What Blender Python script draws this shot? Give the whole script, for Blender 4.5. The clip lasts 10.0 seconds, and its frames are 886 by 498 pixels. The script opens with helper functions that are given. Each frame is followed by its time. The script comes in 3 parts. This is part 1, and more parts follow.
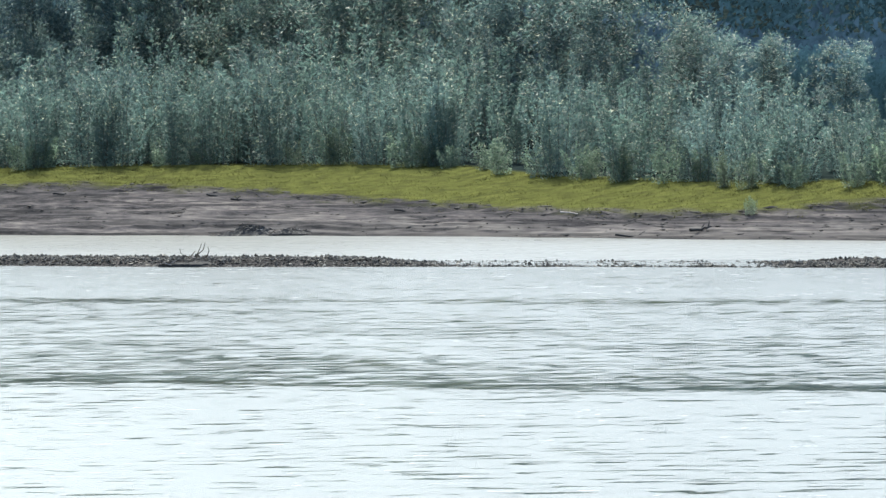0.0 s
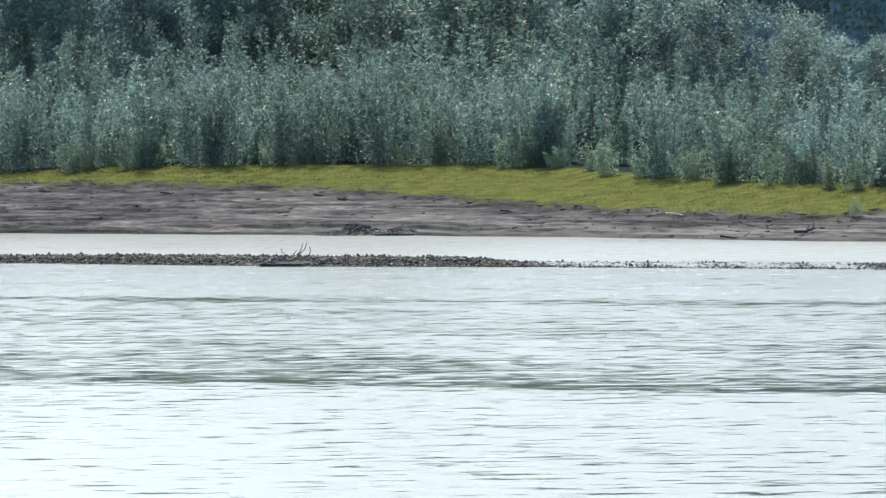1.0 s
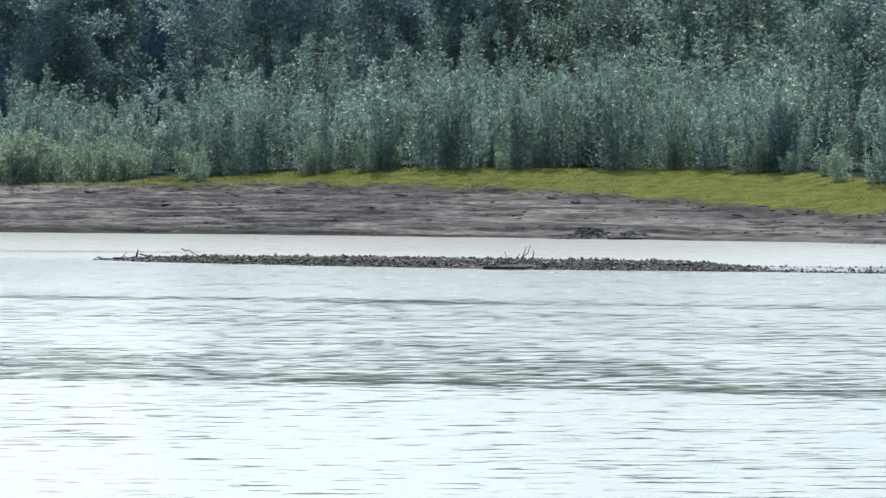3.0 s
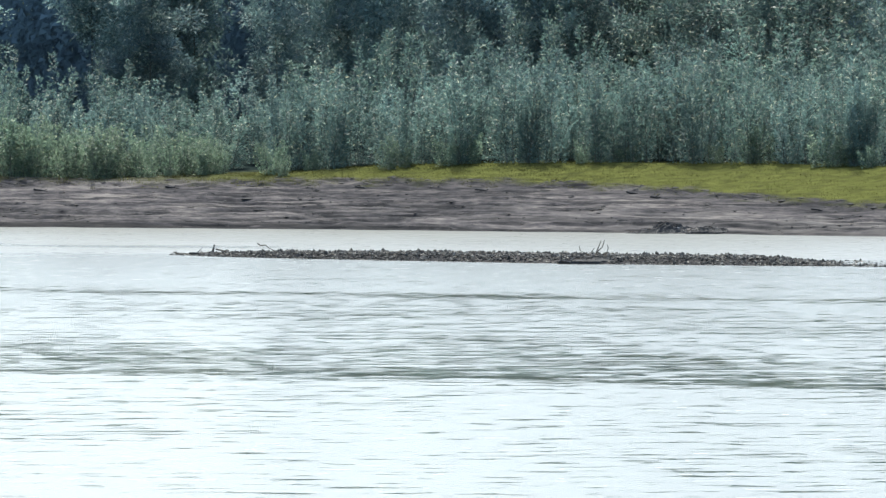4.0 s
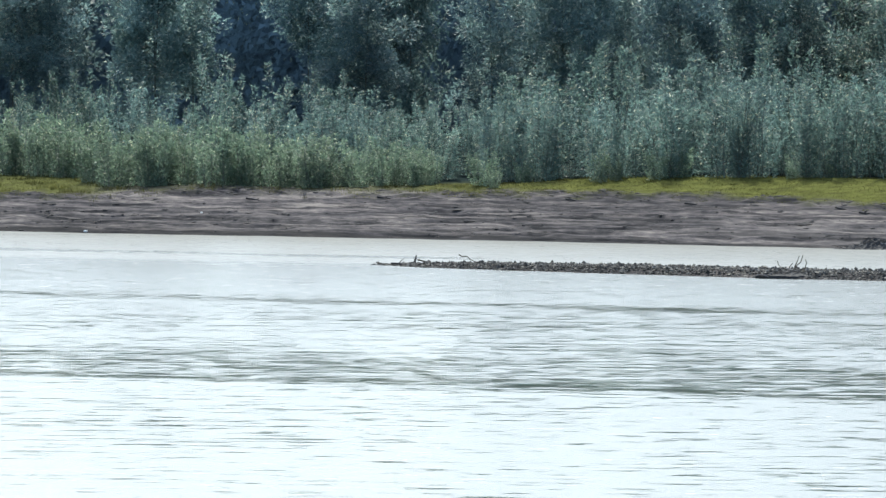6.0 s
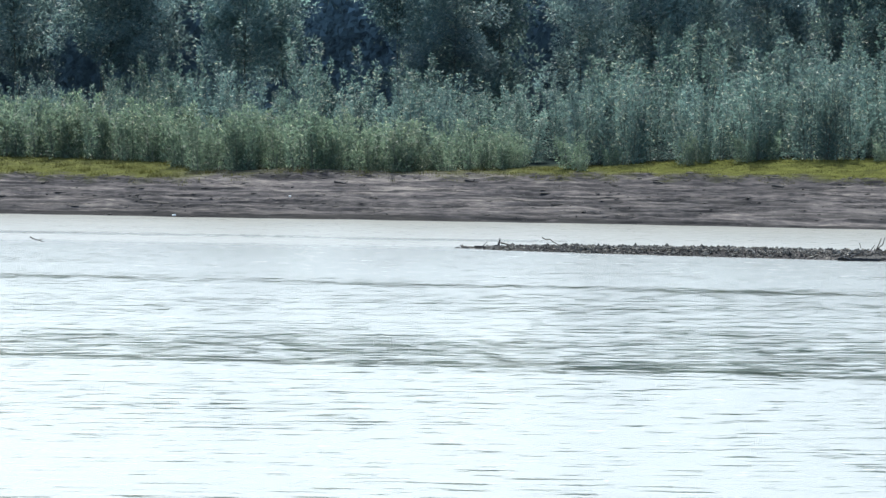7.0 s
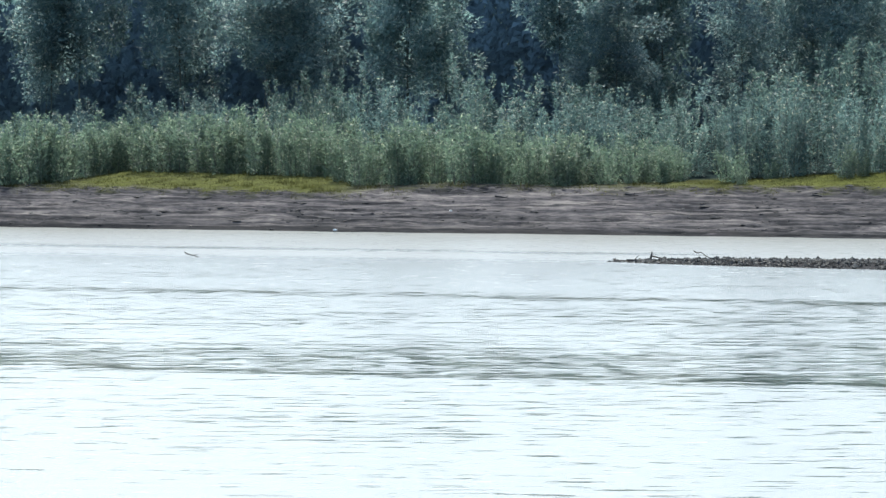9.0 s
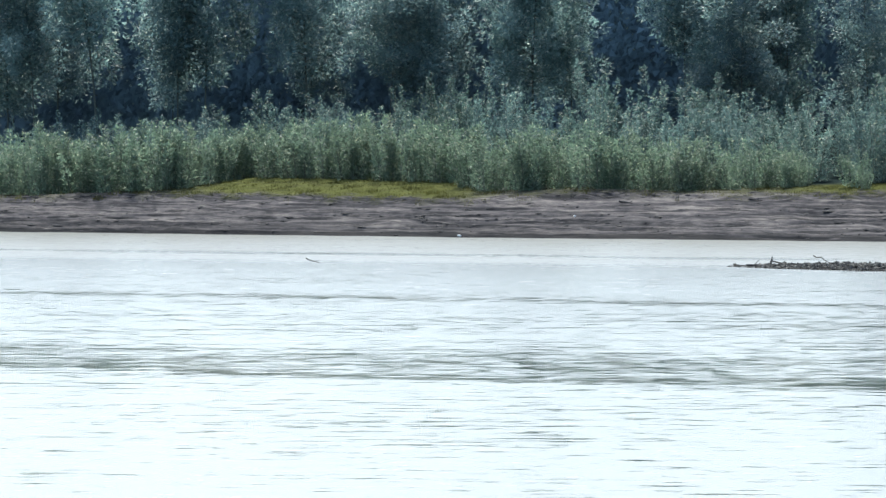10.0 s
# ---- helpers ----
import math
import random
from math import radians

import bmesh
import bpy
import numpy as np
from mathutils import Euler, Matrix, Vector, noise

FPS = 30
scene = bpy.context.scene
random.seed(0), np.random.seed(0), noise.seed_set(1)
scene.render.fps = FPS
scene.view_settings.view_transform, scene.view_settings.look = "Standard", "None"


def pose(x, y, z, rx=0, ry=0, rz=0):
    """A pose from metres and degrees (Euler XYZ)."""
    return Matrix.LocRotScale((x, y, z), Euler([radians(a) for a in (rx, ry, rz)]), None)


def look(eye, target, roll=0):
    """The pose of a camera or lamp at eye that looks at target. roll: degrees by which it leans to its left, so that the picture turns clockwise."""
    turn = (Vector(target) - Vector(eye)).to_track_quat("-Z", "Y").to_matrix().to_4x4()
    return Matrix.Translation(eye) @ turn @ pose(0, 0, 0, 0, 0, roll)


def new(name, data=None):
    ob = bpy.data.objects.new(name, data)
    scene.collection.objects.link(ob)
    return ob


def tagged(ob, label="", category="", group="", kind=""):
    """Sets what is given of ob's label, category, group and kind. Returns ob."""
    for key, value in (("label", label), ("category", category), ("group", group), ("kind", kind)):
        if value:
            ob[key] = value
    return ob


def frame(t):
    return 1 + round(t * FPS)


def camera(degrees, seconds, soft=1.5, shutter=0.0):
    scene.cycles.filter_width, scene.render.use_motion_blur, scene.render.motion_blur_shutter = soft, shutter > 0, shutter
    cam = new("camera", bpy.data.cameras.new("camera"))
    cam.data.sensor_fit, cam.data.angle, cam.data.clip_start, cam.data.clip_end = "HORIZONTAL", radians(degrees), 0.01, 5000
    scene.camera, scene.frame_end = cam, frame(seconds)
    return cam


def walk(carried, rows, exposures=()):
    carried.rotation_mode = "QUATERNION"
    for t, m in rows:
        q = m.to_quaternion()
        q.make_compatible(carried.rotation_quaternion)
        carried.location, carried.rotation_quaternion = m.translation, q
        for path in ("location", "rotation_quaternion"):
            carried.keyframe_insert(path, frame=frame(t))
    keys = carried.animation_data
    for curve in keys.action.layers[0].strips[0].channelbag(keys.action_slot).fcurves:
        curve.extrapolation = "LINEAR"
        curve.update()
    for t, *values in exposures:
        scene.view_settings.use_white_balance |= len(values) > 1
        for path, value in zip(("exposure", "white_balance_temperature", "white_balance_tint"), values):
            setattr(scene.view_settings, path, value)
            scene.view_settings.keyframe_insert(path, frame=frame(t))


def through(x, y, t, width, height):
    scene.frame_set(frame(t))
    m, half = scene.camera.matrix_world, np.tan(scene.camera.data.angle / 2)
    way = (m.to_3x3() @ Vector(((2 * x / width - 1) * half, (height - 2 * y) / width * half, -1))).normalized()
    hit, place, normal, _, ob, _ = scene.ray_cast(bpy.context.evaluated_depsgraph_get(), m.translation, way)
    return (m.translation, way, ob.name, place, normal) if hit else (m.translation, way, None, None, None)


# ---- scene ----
cam = camera(7.2, 10.0, soft=1.45)
walk(cam, [
    (0, pose(0.000, 0.000, 2.5, 88.8464, 0, -4.8219) @ pose(0, 0, 0, 0, 0, -0.6953)),
    (0.5, pose(0.186, -0.060, 2.5, 88.7488, 0, -4.3264) @ pose(0, 0, 0, 0, 0, -0.7570)),
    (1, pose(0.371, -0.121, 2.5, 88.8589, 0, -3.8051) @ pose(0, 0, 0, 0, 0, -0.4732)),
    (1.5, pose(0.558, -0.183, 2.5, 89.1450, 0, -3.1478) @ pose(0, 0, 0, 0, 0, 0.0557)),
    (2, pose(0.744, -0.245, 2.5, 89.2727, 0, -2.5348) @ pose(0, 0, 0, 0, 0, 0.1958)),
    (2.5, pose(0.931, -0.309, 2.5, 89.0315, 0, -2.0462) @ pose(0, 0, 0, 0, 0, 0.1508)),
    (2.7, pose(1.006, -0.334, 2.5, 88.9504, 0, -1.8718) @ pose(0, 0, 0, 0, 0, 0.0465)),
    (3.8, pose(1.417, -0.477, 2.5, 88.8609, 0, -0.9406) @ pose(0, 0, 0, 0, 0, -0.2324)),
    (4, pose(1.492, -0.503, 2.5, 88.8565, 0, -0.8080) @ pose(0, 0, 0, 0, 0, -0.1810)),
    (4.5, pose(1.678, -0.570, 2.5, 88.9792, 0, -0.4424) @ pose(0, 0, 0, 0, 0, 0.0930)),
    (5, pose(1.865, -0.637, 2.5, 89.0924, 0, 0.0000) @ pose(0, 0, 0, 0, 0, 0.3158)),
    (5.5, pose(2.050, -0.705, 2.5, 89.0653, 0, 0.5587) @ pose(0, 0, 0, 0, 0, 0.4406)),
    (6, pose(2.235, -0.774, 2.5, 88.9532, 0, 1.1838) @ pose(0, 0, 0, 0, 0, 0.4506)),
    (6.2, pose(2.308, -0.802, 2.5, 88.9028, 0, 1.4324) @ pose(0, 0, 0, 0, 0, 0.4159)),
    (7.3, pose(2.709, -0.958, 2.5, 88.8106, 0, 2.1751) @ pose(0, 0, 0, 0, 0, 0.2049)),
    (7.5, pose(2.781, -0.986, 2.5, 88.8455, 0, 2.2480) @ pose(0, 0, 0, 0, 0, 0.0833)),
    (8, pose(2.960, -1.059, 2.5, 88.9009, 0, 2.5581) @ pose(0, 0, 0, 0, 0, -0.0425)),
    (8.5, pose(3.137, -1.132, 2.5, 88.9111, 0, 3.0467) @ pose(0, 0, 0, 0, 0, -0.0307)),
    (9, pose(3.311, -1.206, 2.5, 88.9257, 0, 3.6023) @ pose(0, 0, 0, 0, 0, 0.0452)),
    (9.5, pose(3.482, -1.280, 2.5, 88.9706, 0, 4.1979) @ pose(0, 0, 0, 0, 0, 0.0192)),
    (10, pose(3.650, -1.356, 2.5, 88.9724, 0, 4.7350) @ pose(0, 0, 0, 0, 0, -0.0973)),
], exposures=[(0, 1.78, 6280, 1.5), (10, 1.69, 6020, 1.5)])

# ---------------------------------------------------------------- light
SUN_EL, SUN_AZ = 59, -6          # degrees; azimuth clockwise from +y
world = bpy.data.worlds.new("sky")
scene.world = world
world.use_nodes = True
wn = world.node_tree.nodes
sky = wn.new("ShaderNodeTexSky")
sky.sky_type, sky.sun_disc = "NISHITA", False
sky.sun_elevation, sky.sun_rotation = radians(SUN_EL), radians(SUN_AZ)
sky.dust_density, sky.air_density = 4.1, 1.0
wn["Background"].inputs["Strength"].default_value = 0.15
world.node_tree.links.new(sky.outputs["Color"], wn["Background"].inputs["Color"])
sun_data = bpy.data.lights.new("sun", "SUN")
sun_data.energy, sun_data.angle, sun_data.color = 2.9, radians(0.6), (1.0, 0.95, 0.86)
sun = new("sun", sun_data)
ce = math.cos(radians(SUN_EL))
sun.matrix_world = look((math.sin(radians(SUN_AZ)) * ce * 100, math.cos(radians(SUN_AZ)) * ce * 100,
                         math.sin(radians(SUN_EL)) * 100), (0, 0, 0))


# ---------------------------------------------------------------- materials
def material(name):
    m = bpy.data.materials.new(name)
    m.use_nodes = True
    return m, m.node_tree.nodes, m.node_tree.links, m.node_tree.nodes["Principled BSDF"]


def node(ns, kind, **inputs):
    n = ns.new(kind)
    for k, v in inputs.items():
        n.inputs[k.replace("_", " ")].default_value = v
    return n


def ramp(ns, stops):
    n = ns.new("ShaderNodeValToRGB")
    e = n.color_ramp.elements
    while len(e) < len(stops):
        e.new(0.5)
    for s, (p, c) in zip(e, stops):
        s.position, s.color = p, (*c, 1)
    return n


def mapped(ns, ls, scale):
    c = ns.new("ShaderNodeTexCoord")
    m = ns.new("ShaderNodeMapping")
    m.inputs["Scale"].default_value = scale
    ls.new(c.outputs["Object"], m.inputs["Vector"])
    return m


def leaf_material(name, dark, mid, light, rough=0.52, through=0.56, gloss=0.3):
    """Leaves that differ one from another, shiny above and letting light through."""
    m, ns, ls, p = material(name)
    g = ns.new("ShaderNodeNewGeometry")
    # the few palest leaves: pale undersides, with sun glints put into their colour
    r = ramp(ns, [(0.0, dark), (0.88, mid), (0.98, light)])
    o = ns.new("ShaderNodeObjectInfo")
    hsv = node(ns, "ShaderNodeHueSaturation")
    mr = node(ns, "ShaderNodeMapRange", To_Min=0.80, To_Max=1.20)
    ls.new(o.outputs["Random"], mr.inputs["Value"])
    turn = ns.new("ShaderNodeMath")
    turn.operation = "PINGPONG"
    turn.inputs[1].default_value = 0.13
    ls.new(o.outputs["Random"], turn.inputs[0])
    hue = node(ns, "ShaderNodeMapRange", From_Max=0.13, To_Min=0.462, To_Max=0.508)
    ls.new(turn.outputs[0], hue.inputs["Value"])
    ls.new(hue.outputs["Result"], hsv.inputs["Hue"])
    ls.new(g.outputs["Random Per Island"], r.inputs["Fac"])
    ls.new(r.outputs["Color"], hsv.inputs["Color"])
    mp = mapped(ns, ls, (0.95, 0.95, 0.6))
    cl = node(ns, "ShaderNodeTexNoise", Scale=1.0, Detail=3.0)
    ls.new(mp.outputs["Vector"], cl.inputs["Vector"])
    cr = node(ns, "ShaderNodeMapRange", From_Min=0.34, From_Max=0.66, To_Min=0.6, To_Max=1.35)
    ls.new(cl.outputs["Fac"], cr.inputs["Value"])
    mu = ns.new("ShaderNodeMath")
    mu.operation = "MULTIPLY"
    ls.new(mr.outputs["Result"], mu.inputs[0])
    ls.new(cr.outputs["Result"], mu.inputs[1])
    ls.new(mu.outputs[0], hsv.inputs["Value"])
    ls.new(hsv.outputs["Color"], p.inputs["Base Color"])
    p.inputs["Roughness"].default_value = rough
    p.inputs["Specular IOR Level"].default_value = gloss
    tr = ns.new("ShaderNodeBsdfTranslucent")
    ls.new(hsv.outputs["Color"], tr.inputs["Color"])
    mix = node(ns, "ShaderNodeMixShader", Fac=through)
    ls.new(p.outputs["BSDF"], mix.inputs[1])
    ls.new(tr.outputs["BSDF"], mix.inputs[2])
    ls.new(mix.outputs["Shader"], ns["Material Output"].inputs["Surface"])
    return m


def rough_material(name, stops, scale, fine, bump=0.4, rough=0.9, island=False):
    """Matter with patches at one size and grain at another."""
    m, ns, ls, p = material(name)
    mp = mapped(ns, ls, scale)
    a = node(ns, "ShaderNodeTexNoise", Scale=1.0, Detail=6.0, Roughness=0.6)
    b = node(ns, "ShaderNodeTexNoise", Scale=fine, Detail=4.0)
    ls.new(mp.outputs["Vector"], a.inputs["Vector"])
    ls.new(mp.outputs["Vector"], b.inputs["Vector"])
    mx = node(ns, "ShaderNodeMix")
    mx.inputs["Factor"].default_value = 0.4
    ls.new(a.outputs["Fac"], mx.inputs["A"])
    ls.new(b.outputs["Fac"], mx.inputs["B"])
    fac = mx.outputs["Result"]
    if island:
        g = ns.new("ShaderNodeNewGeometry")
        o = ns.new("ShaderNodeObjectInfo")
        add = node(ns, "ShaderNodeMath")
        ls.new(g.outputs["Random Per Island"], add.inputs[0])
        ls.new(o.outputs["Random"], add.inputs[1])
        fr = ns.new("ShaderNodeMath")
        fr.operation = "FRACT"
        ls.new(add.outputs[0], fr.inputs[0])
        mx2 = node(ns, "ShaderNodeMix")
        mx2.inputs["Factor"].default_value = 0.65
        ls.new(fac, mx2.inputs["A"])
        ls.new(fr.outputs[0], mx2.inputs["B"])
        fac = mx2.outputs["Result"]
    r = ramp(ns, stops)
    ls.new(fac, r.inputs["Fac"])
    ls.new(r.outputs["Color"], p.inputs["Base Color"])
    bp = node(ns, "ShaderNodeBump", Strength=bump, Distance=0.03)
    ls.new(b.outputs["Fac"], bp.inputs["Height"])
    ls.new(bp.outputs["Normal"], p.inputs["Normal"])
    p.inputs["Roughness"].default_value = rough
    p.inputs["Specular IOR Level"].default_value = 0.06
    return m


# glaucous leaves, with distance haze put into their colour as extra blue
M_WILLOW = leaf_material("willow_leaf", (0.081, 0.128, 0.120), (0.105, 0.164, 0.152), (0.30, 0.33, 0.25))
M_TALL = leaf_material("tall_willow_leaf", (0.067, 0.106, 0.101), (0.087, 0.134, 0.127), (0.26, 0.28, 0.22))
M_YOUNG = leaf_material("young_willow_leaf", (0.089, 0.133, 0.096), (0.120, 0.172, 0.122), (0.29, 0.33, 0.23))
M_POPLAR = leaf_material("poplar_leaf", (0.104, 0.160, 0.162), (0.137, 0.204, 0.206), (0.32, 0.37, 0.33))
# blue-dark needles: haze on the far spruces, painted shade in nearer masses
M_HAZY_SHADE = leaf_material("hazy_shade_needles", (0.090, 0.128, 0.150), (0.100, 0.142, 0.162), (0.110, 0.154, 0.176), 1.0, 0.0, 0.05)
M_GRASS = leaf_material("grass_blade", (0.044, 0.048, 0.015), (0.052, 0.056, 0.017), (0.062, 0.065, 0.020), 0.9, 0.45, 0.1)
M_STEM = rough_material("young_bark", [(0.3, (0.045, 0.052, 0.045)), (0.7, (0.10, 0.11, 0.095))], (6, 6, 1.5), 9)
M_WOOD = rough_material("weathered_wood", [(0.3, (0.035, 0.028, 0.023)), (0.7, (0.10, 0.085, 0.07))], (8, 8, 8), 7)
M_PALEWOOD = rough_material("bleached_wood", [(0.3, (0.32, 0.27, 0.24)), (0.7, (0.52, 0.46, 0.42))], (8, 8, 8), 7)
M_STONE = rough_material("river_stone", [(0.25, (0.014, 0.014, 0.013)), (0.5, (0.034, 0.032, 0.030)),
                                         (0.72, (0.049, 0.047, 0.043)), (0.93, (0.19, 0.18, 0.165))], (5, 5, 5), 6, 0.3, 0.6, True)
M_STONE.node_tree.nodes["Principled BSDF"].inputs["Specular IOR Level"].default_value = 0.1
M_PALESTONE = rough_material("pale_stone", [(0.3, (0.70, 0.69, 0.66)), (0.7, (0.82, 0.81, 0.78))], (9, 9, 9), 5)
M_CLOD = rough_material("dark_wet_soil", [(0.3, (0.022, 0.0215, 0.022)), (0.7, (0.058, 0.055, 0.054))], (4, 4, 4), 7, 0.6, 0.8)


def ground_material():
    m, ns, ls, p = material("river_bank_soil")
    # strata along the shore: across x, and up the bank by its own run
    co = ns.new("ShaderNodeTexCoord")
    sx = ns.new("ShaderNodeSeparateXYZ")
    ls.new(co.outputs["Object"], sx.inputs[0])
    run = ns.new("ShaderNodeAttribute")
    run.attribute_name = "run"
    cx = ns.new("ShaderNodeCombineXYZ")
    ls.new(sx.outputs["X"], cx.inputs["X"])
    ls.new(run.outputs["Fac"], cx.inputs["Y"])

    def strata(scale, detail, rough, bend):
        m4 = ns.new("ShaderNodeMapping")
        m4.inputs["Scale"].default_value = scale
        ls.new(cx.outputs[0], m4.inputs["Vector"])
        n4 = node(ns, "ShaderNodeTexNoise", Scale=1.0, Detail=detail, Roughness=rough, Distortion=bend)
        ls.new(m4.outputs["Vector"], n4.inputs["Vector"])
        return n4.outputs["Fac"]

    def blend(x, y, f):
        n5 = node(ns, "ShaderNodeMix")
        n5.inputs["Factor"].default_value = f
        ls.new(x, n5.inputs["A"])
        ls.new(y, n5.inputs["B"])
        return n5.outputs["Result"]

    lines = strata((0.40, 3.0, 1), 6.0, 0.66, 0.5)
    mottle = strata((3.4, 6.0, 1), 5.0, 0.7, 0.3)
    broad = strata((0.22, 0.95, 1), 4.0, 0.55, 0.8)
    layers = blend(blend(lines, mottle, 0.48), broad, 0.25)
    tone = ramp(ns, [(0.43, (0.023, 0.022, 0.0235)), (0.475, (0.041, 0.039, 0.041)), (0.515, (0.060, 0.055, 0.056)),
                     (0.545, (0.079, 0.072, 0.071)), (0.605, (0.115, 0.105, 0.098))])
    ls.new(layers, tone.inputs["Fac"])
    # thin dark seams between the layers
    seam = strata((0.2, 1.9, 1), 7.0, 0.66, 0.4)
    off = node(ns, "ShaderNodeMath")
    off.operation = "SUBTRACT"
    ls.new(seam, off.inputs[0])
    off.inputs[1].default_value = 0.5
    wid = node(ns, "ShaderNodeMath")
    wid.operation = "ABSOLUTE"
    ls.new(off.outputs[0], wid.inputs[0])
    sm = node(ns, "ShaderNodeMapRange", From_Min=0.008, From_Max=0.028, To_Min=0.9, To_Max=0.0)
    ls.new(wid.outputs[0], sm.inputs["Value"])
    mud = node(ns, "ShaderNodeMix")
    mud.data_type = "RGBA"
    ls.new(sm.outputs["Result"], mud.inputs["Factor"])
    ls.new(tone.outputs["Color"], mud.inputs["A"])
    mud.inputs["B"].default_value = (0.015, 0.015, 0.016, 1)
    mp2 = mapped(ns, ls, (2.5, 2.5, 2.5))
    b = node(ns, "ShaderNodeTexNoise", Scale=1.3, Detail=6.0)
    ls.new(mp2.outputs["Vector"], b.inputs["Vector"])
    turf = ramp(ns, [(0.32, (0.032, 0.034, 0.013)), (0.5, (0.047, 0.051, 0.016)), (0.68, (0.062, 0.065, 0.021))])
    ls.new(b.outputs["Fac"], turf.inputs["Fac"])
    # wood floor: dark litter, darkened further for the shade under the growth
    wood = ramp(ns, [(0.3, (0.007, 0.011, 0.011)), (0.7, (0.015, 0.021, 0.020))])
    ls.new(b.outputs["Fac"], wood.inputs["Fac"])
    # dark mix: shade painted on ledge faces and turf lip, plus wet waterline and stains
    shade_stain = ns.new("ShaderNodeAttribute")
    shade_stain.attribute_name = "shade_stain"
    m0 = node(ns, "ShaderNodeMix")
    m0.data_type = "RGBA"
    ls.new(shade_stain.outputs["Fac"], m0.inputs["Factor"])
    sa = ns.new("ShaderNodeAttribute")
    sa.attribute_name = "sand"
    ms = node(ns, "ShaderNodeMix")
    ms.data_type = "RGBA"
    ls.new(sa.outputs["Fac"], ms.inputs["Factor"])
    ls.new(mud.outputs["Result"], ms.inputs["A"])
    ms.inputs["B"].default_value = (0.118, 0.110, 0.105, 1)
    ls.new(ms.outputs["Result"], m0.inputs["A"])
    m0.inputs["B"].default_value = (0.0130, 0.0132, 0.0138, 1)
    g = ns.new("ShaderNodeAttribute")
    g.attribute_name = "turf"
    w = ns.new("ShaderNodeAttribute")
    w.attribute_name = "litter_shade"
    m1 = node(ns, "ShaderNodeMix")
    m1.data_type = "RGBA"
    ls.new(g.outputs["Fac"], m1.inputs["Factor"])
    ls.new(m0.outputs["Result"], m1.inputs["A"])
    ls.new(turf.outputs["Color"], m1.inputs["B"])
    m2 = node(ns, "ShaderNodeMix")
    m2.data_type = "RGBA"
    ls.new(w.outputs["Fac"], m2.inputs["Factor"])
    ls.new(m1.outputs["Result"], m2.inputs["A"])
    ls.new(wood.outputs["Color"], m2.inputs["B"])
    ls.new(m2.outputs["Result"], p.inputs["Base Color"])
    c = node(ns, "ShaderNodeTexNoise", Scale=14.0, Detail=5.0)
    ls.new(mp2.outputs["Vector"], c.inputs["Vector"])
    bp = node(ns, "ShaderNodeBump", Strength=0.5, Distance=0.04)
    ls.new(blend(c.outputs["Fac"], layers, 0.6), bp.inputs["Height"])
    ls.new(bp.outputs["Normal"], p.inputs["Normal"])
    p.inputs["Roughness"].default_value = 1.0
    p.inputs["Specular IOR Level"].default_value = 0.0
    return m


def water_material():
    m, ns, ls, p = material("silty_river_water")
    p.inputs["Base Color"].default_value = (0.026, 0.029, 0.025, 1)
    p.inputs["IOR"].default_value = 1.33
    ro = ns.new("ShaderNodeAttribute")
    ro.attribute_name = "calm"
    rot = mapped(ns, ls, (2.3, 4.0, 1.0))
    rot.inputs["Rotation"].default_value = (0, 0, radians(31))
    cn = node(ns, "ShaderNodeTexNoise", Scale=1.0, Detail=4.0, Roughness=0.62)
    ls.new(rot.outputs["Vector"], cn.inputs["Vector"])
    add = node(ns, "ShaderNodeMath")
    rot2 = mapped(ns, ls, (0.22, 2.8, 1.0))
    rot2.inputs["Rotation"].default_value = (0, 0, radians(22))
    cn2 = node(ns, "ShaderNodeTexNoise", Scale=1.0, Detail=3.0, Roughness=0.55)
    ls.new(rot2.outputs["Vector"], cn2.inputs["Vector"])
    both = node(ns, "ShaderNodeMix")
    both.inputs["Factor"].default_value = 0.32
    ls.new(cn.outputs["Fac"], both.inputs["A"])
    ls.new(cn2.outputs["Fac"], both.inputs["B"])
    ls.new(both.outputs["Result"], add.inputs[0])
    ls.new(ro.outputs["Fac"], add.inputs[1])
    mr = node(ns, "ShaderNodeMapRange", From_Min=0.60, From_Max=0.65, To_Min=0.27, To_Max=0.05)
    ls.new(add.outputs[0], mr.inputs["Value"])
    # the ruffled reach beyond the bar
    ruf = node(ns, "ShaderNodeMapRange", From_Min=0.25, From_Max=0.42, To_Min=0.12, To_Max=0.0)
    ls.new(add.outputs[0], ruf.inputs["Value"])
    tot = node(ns, "ShaderNodeMath")
    ls.new(mr.outputs["Result"], tot.inputs[0])
    ls.new(ruf.outputs["Result"], tot.inputs[1])
    ls.new(tot.outputs[0], p.inputs["Roughness"])
    mp = mapped(ns, ls, (0.45, 1.0, 1.0))
    mp.inputs["Rotation"].default_value = (0, 0, radians(24))
    a = node(ns, "ShaderNodeTexNoise", Scale=4.5, Detail=4.0, Roughness=0.55)
    ls.new(mp.outputs["Vector"], a.inputs["Vector"])
    bp = node(ns, "ShaderNodeBump", Strength=0.30, Distance=0.03)
    ls.new(a.outputs["Fac"], bp.inputs["Height"])
    ls.new(bp.outputs["Normal"], p.inputs["Normal"])
    return m


M_GROUND, M_WATER = ground_material(), water_material()


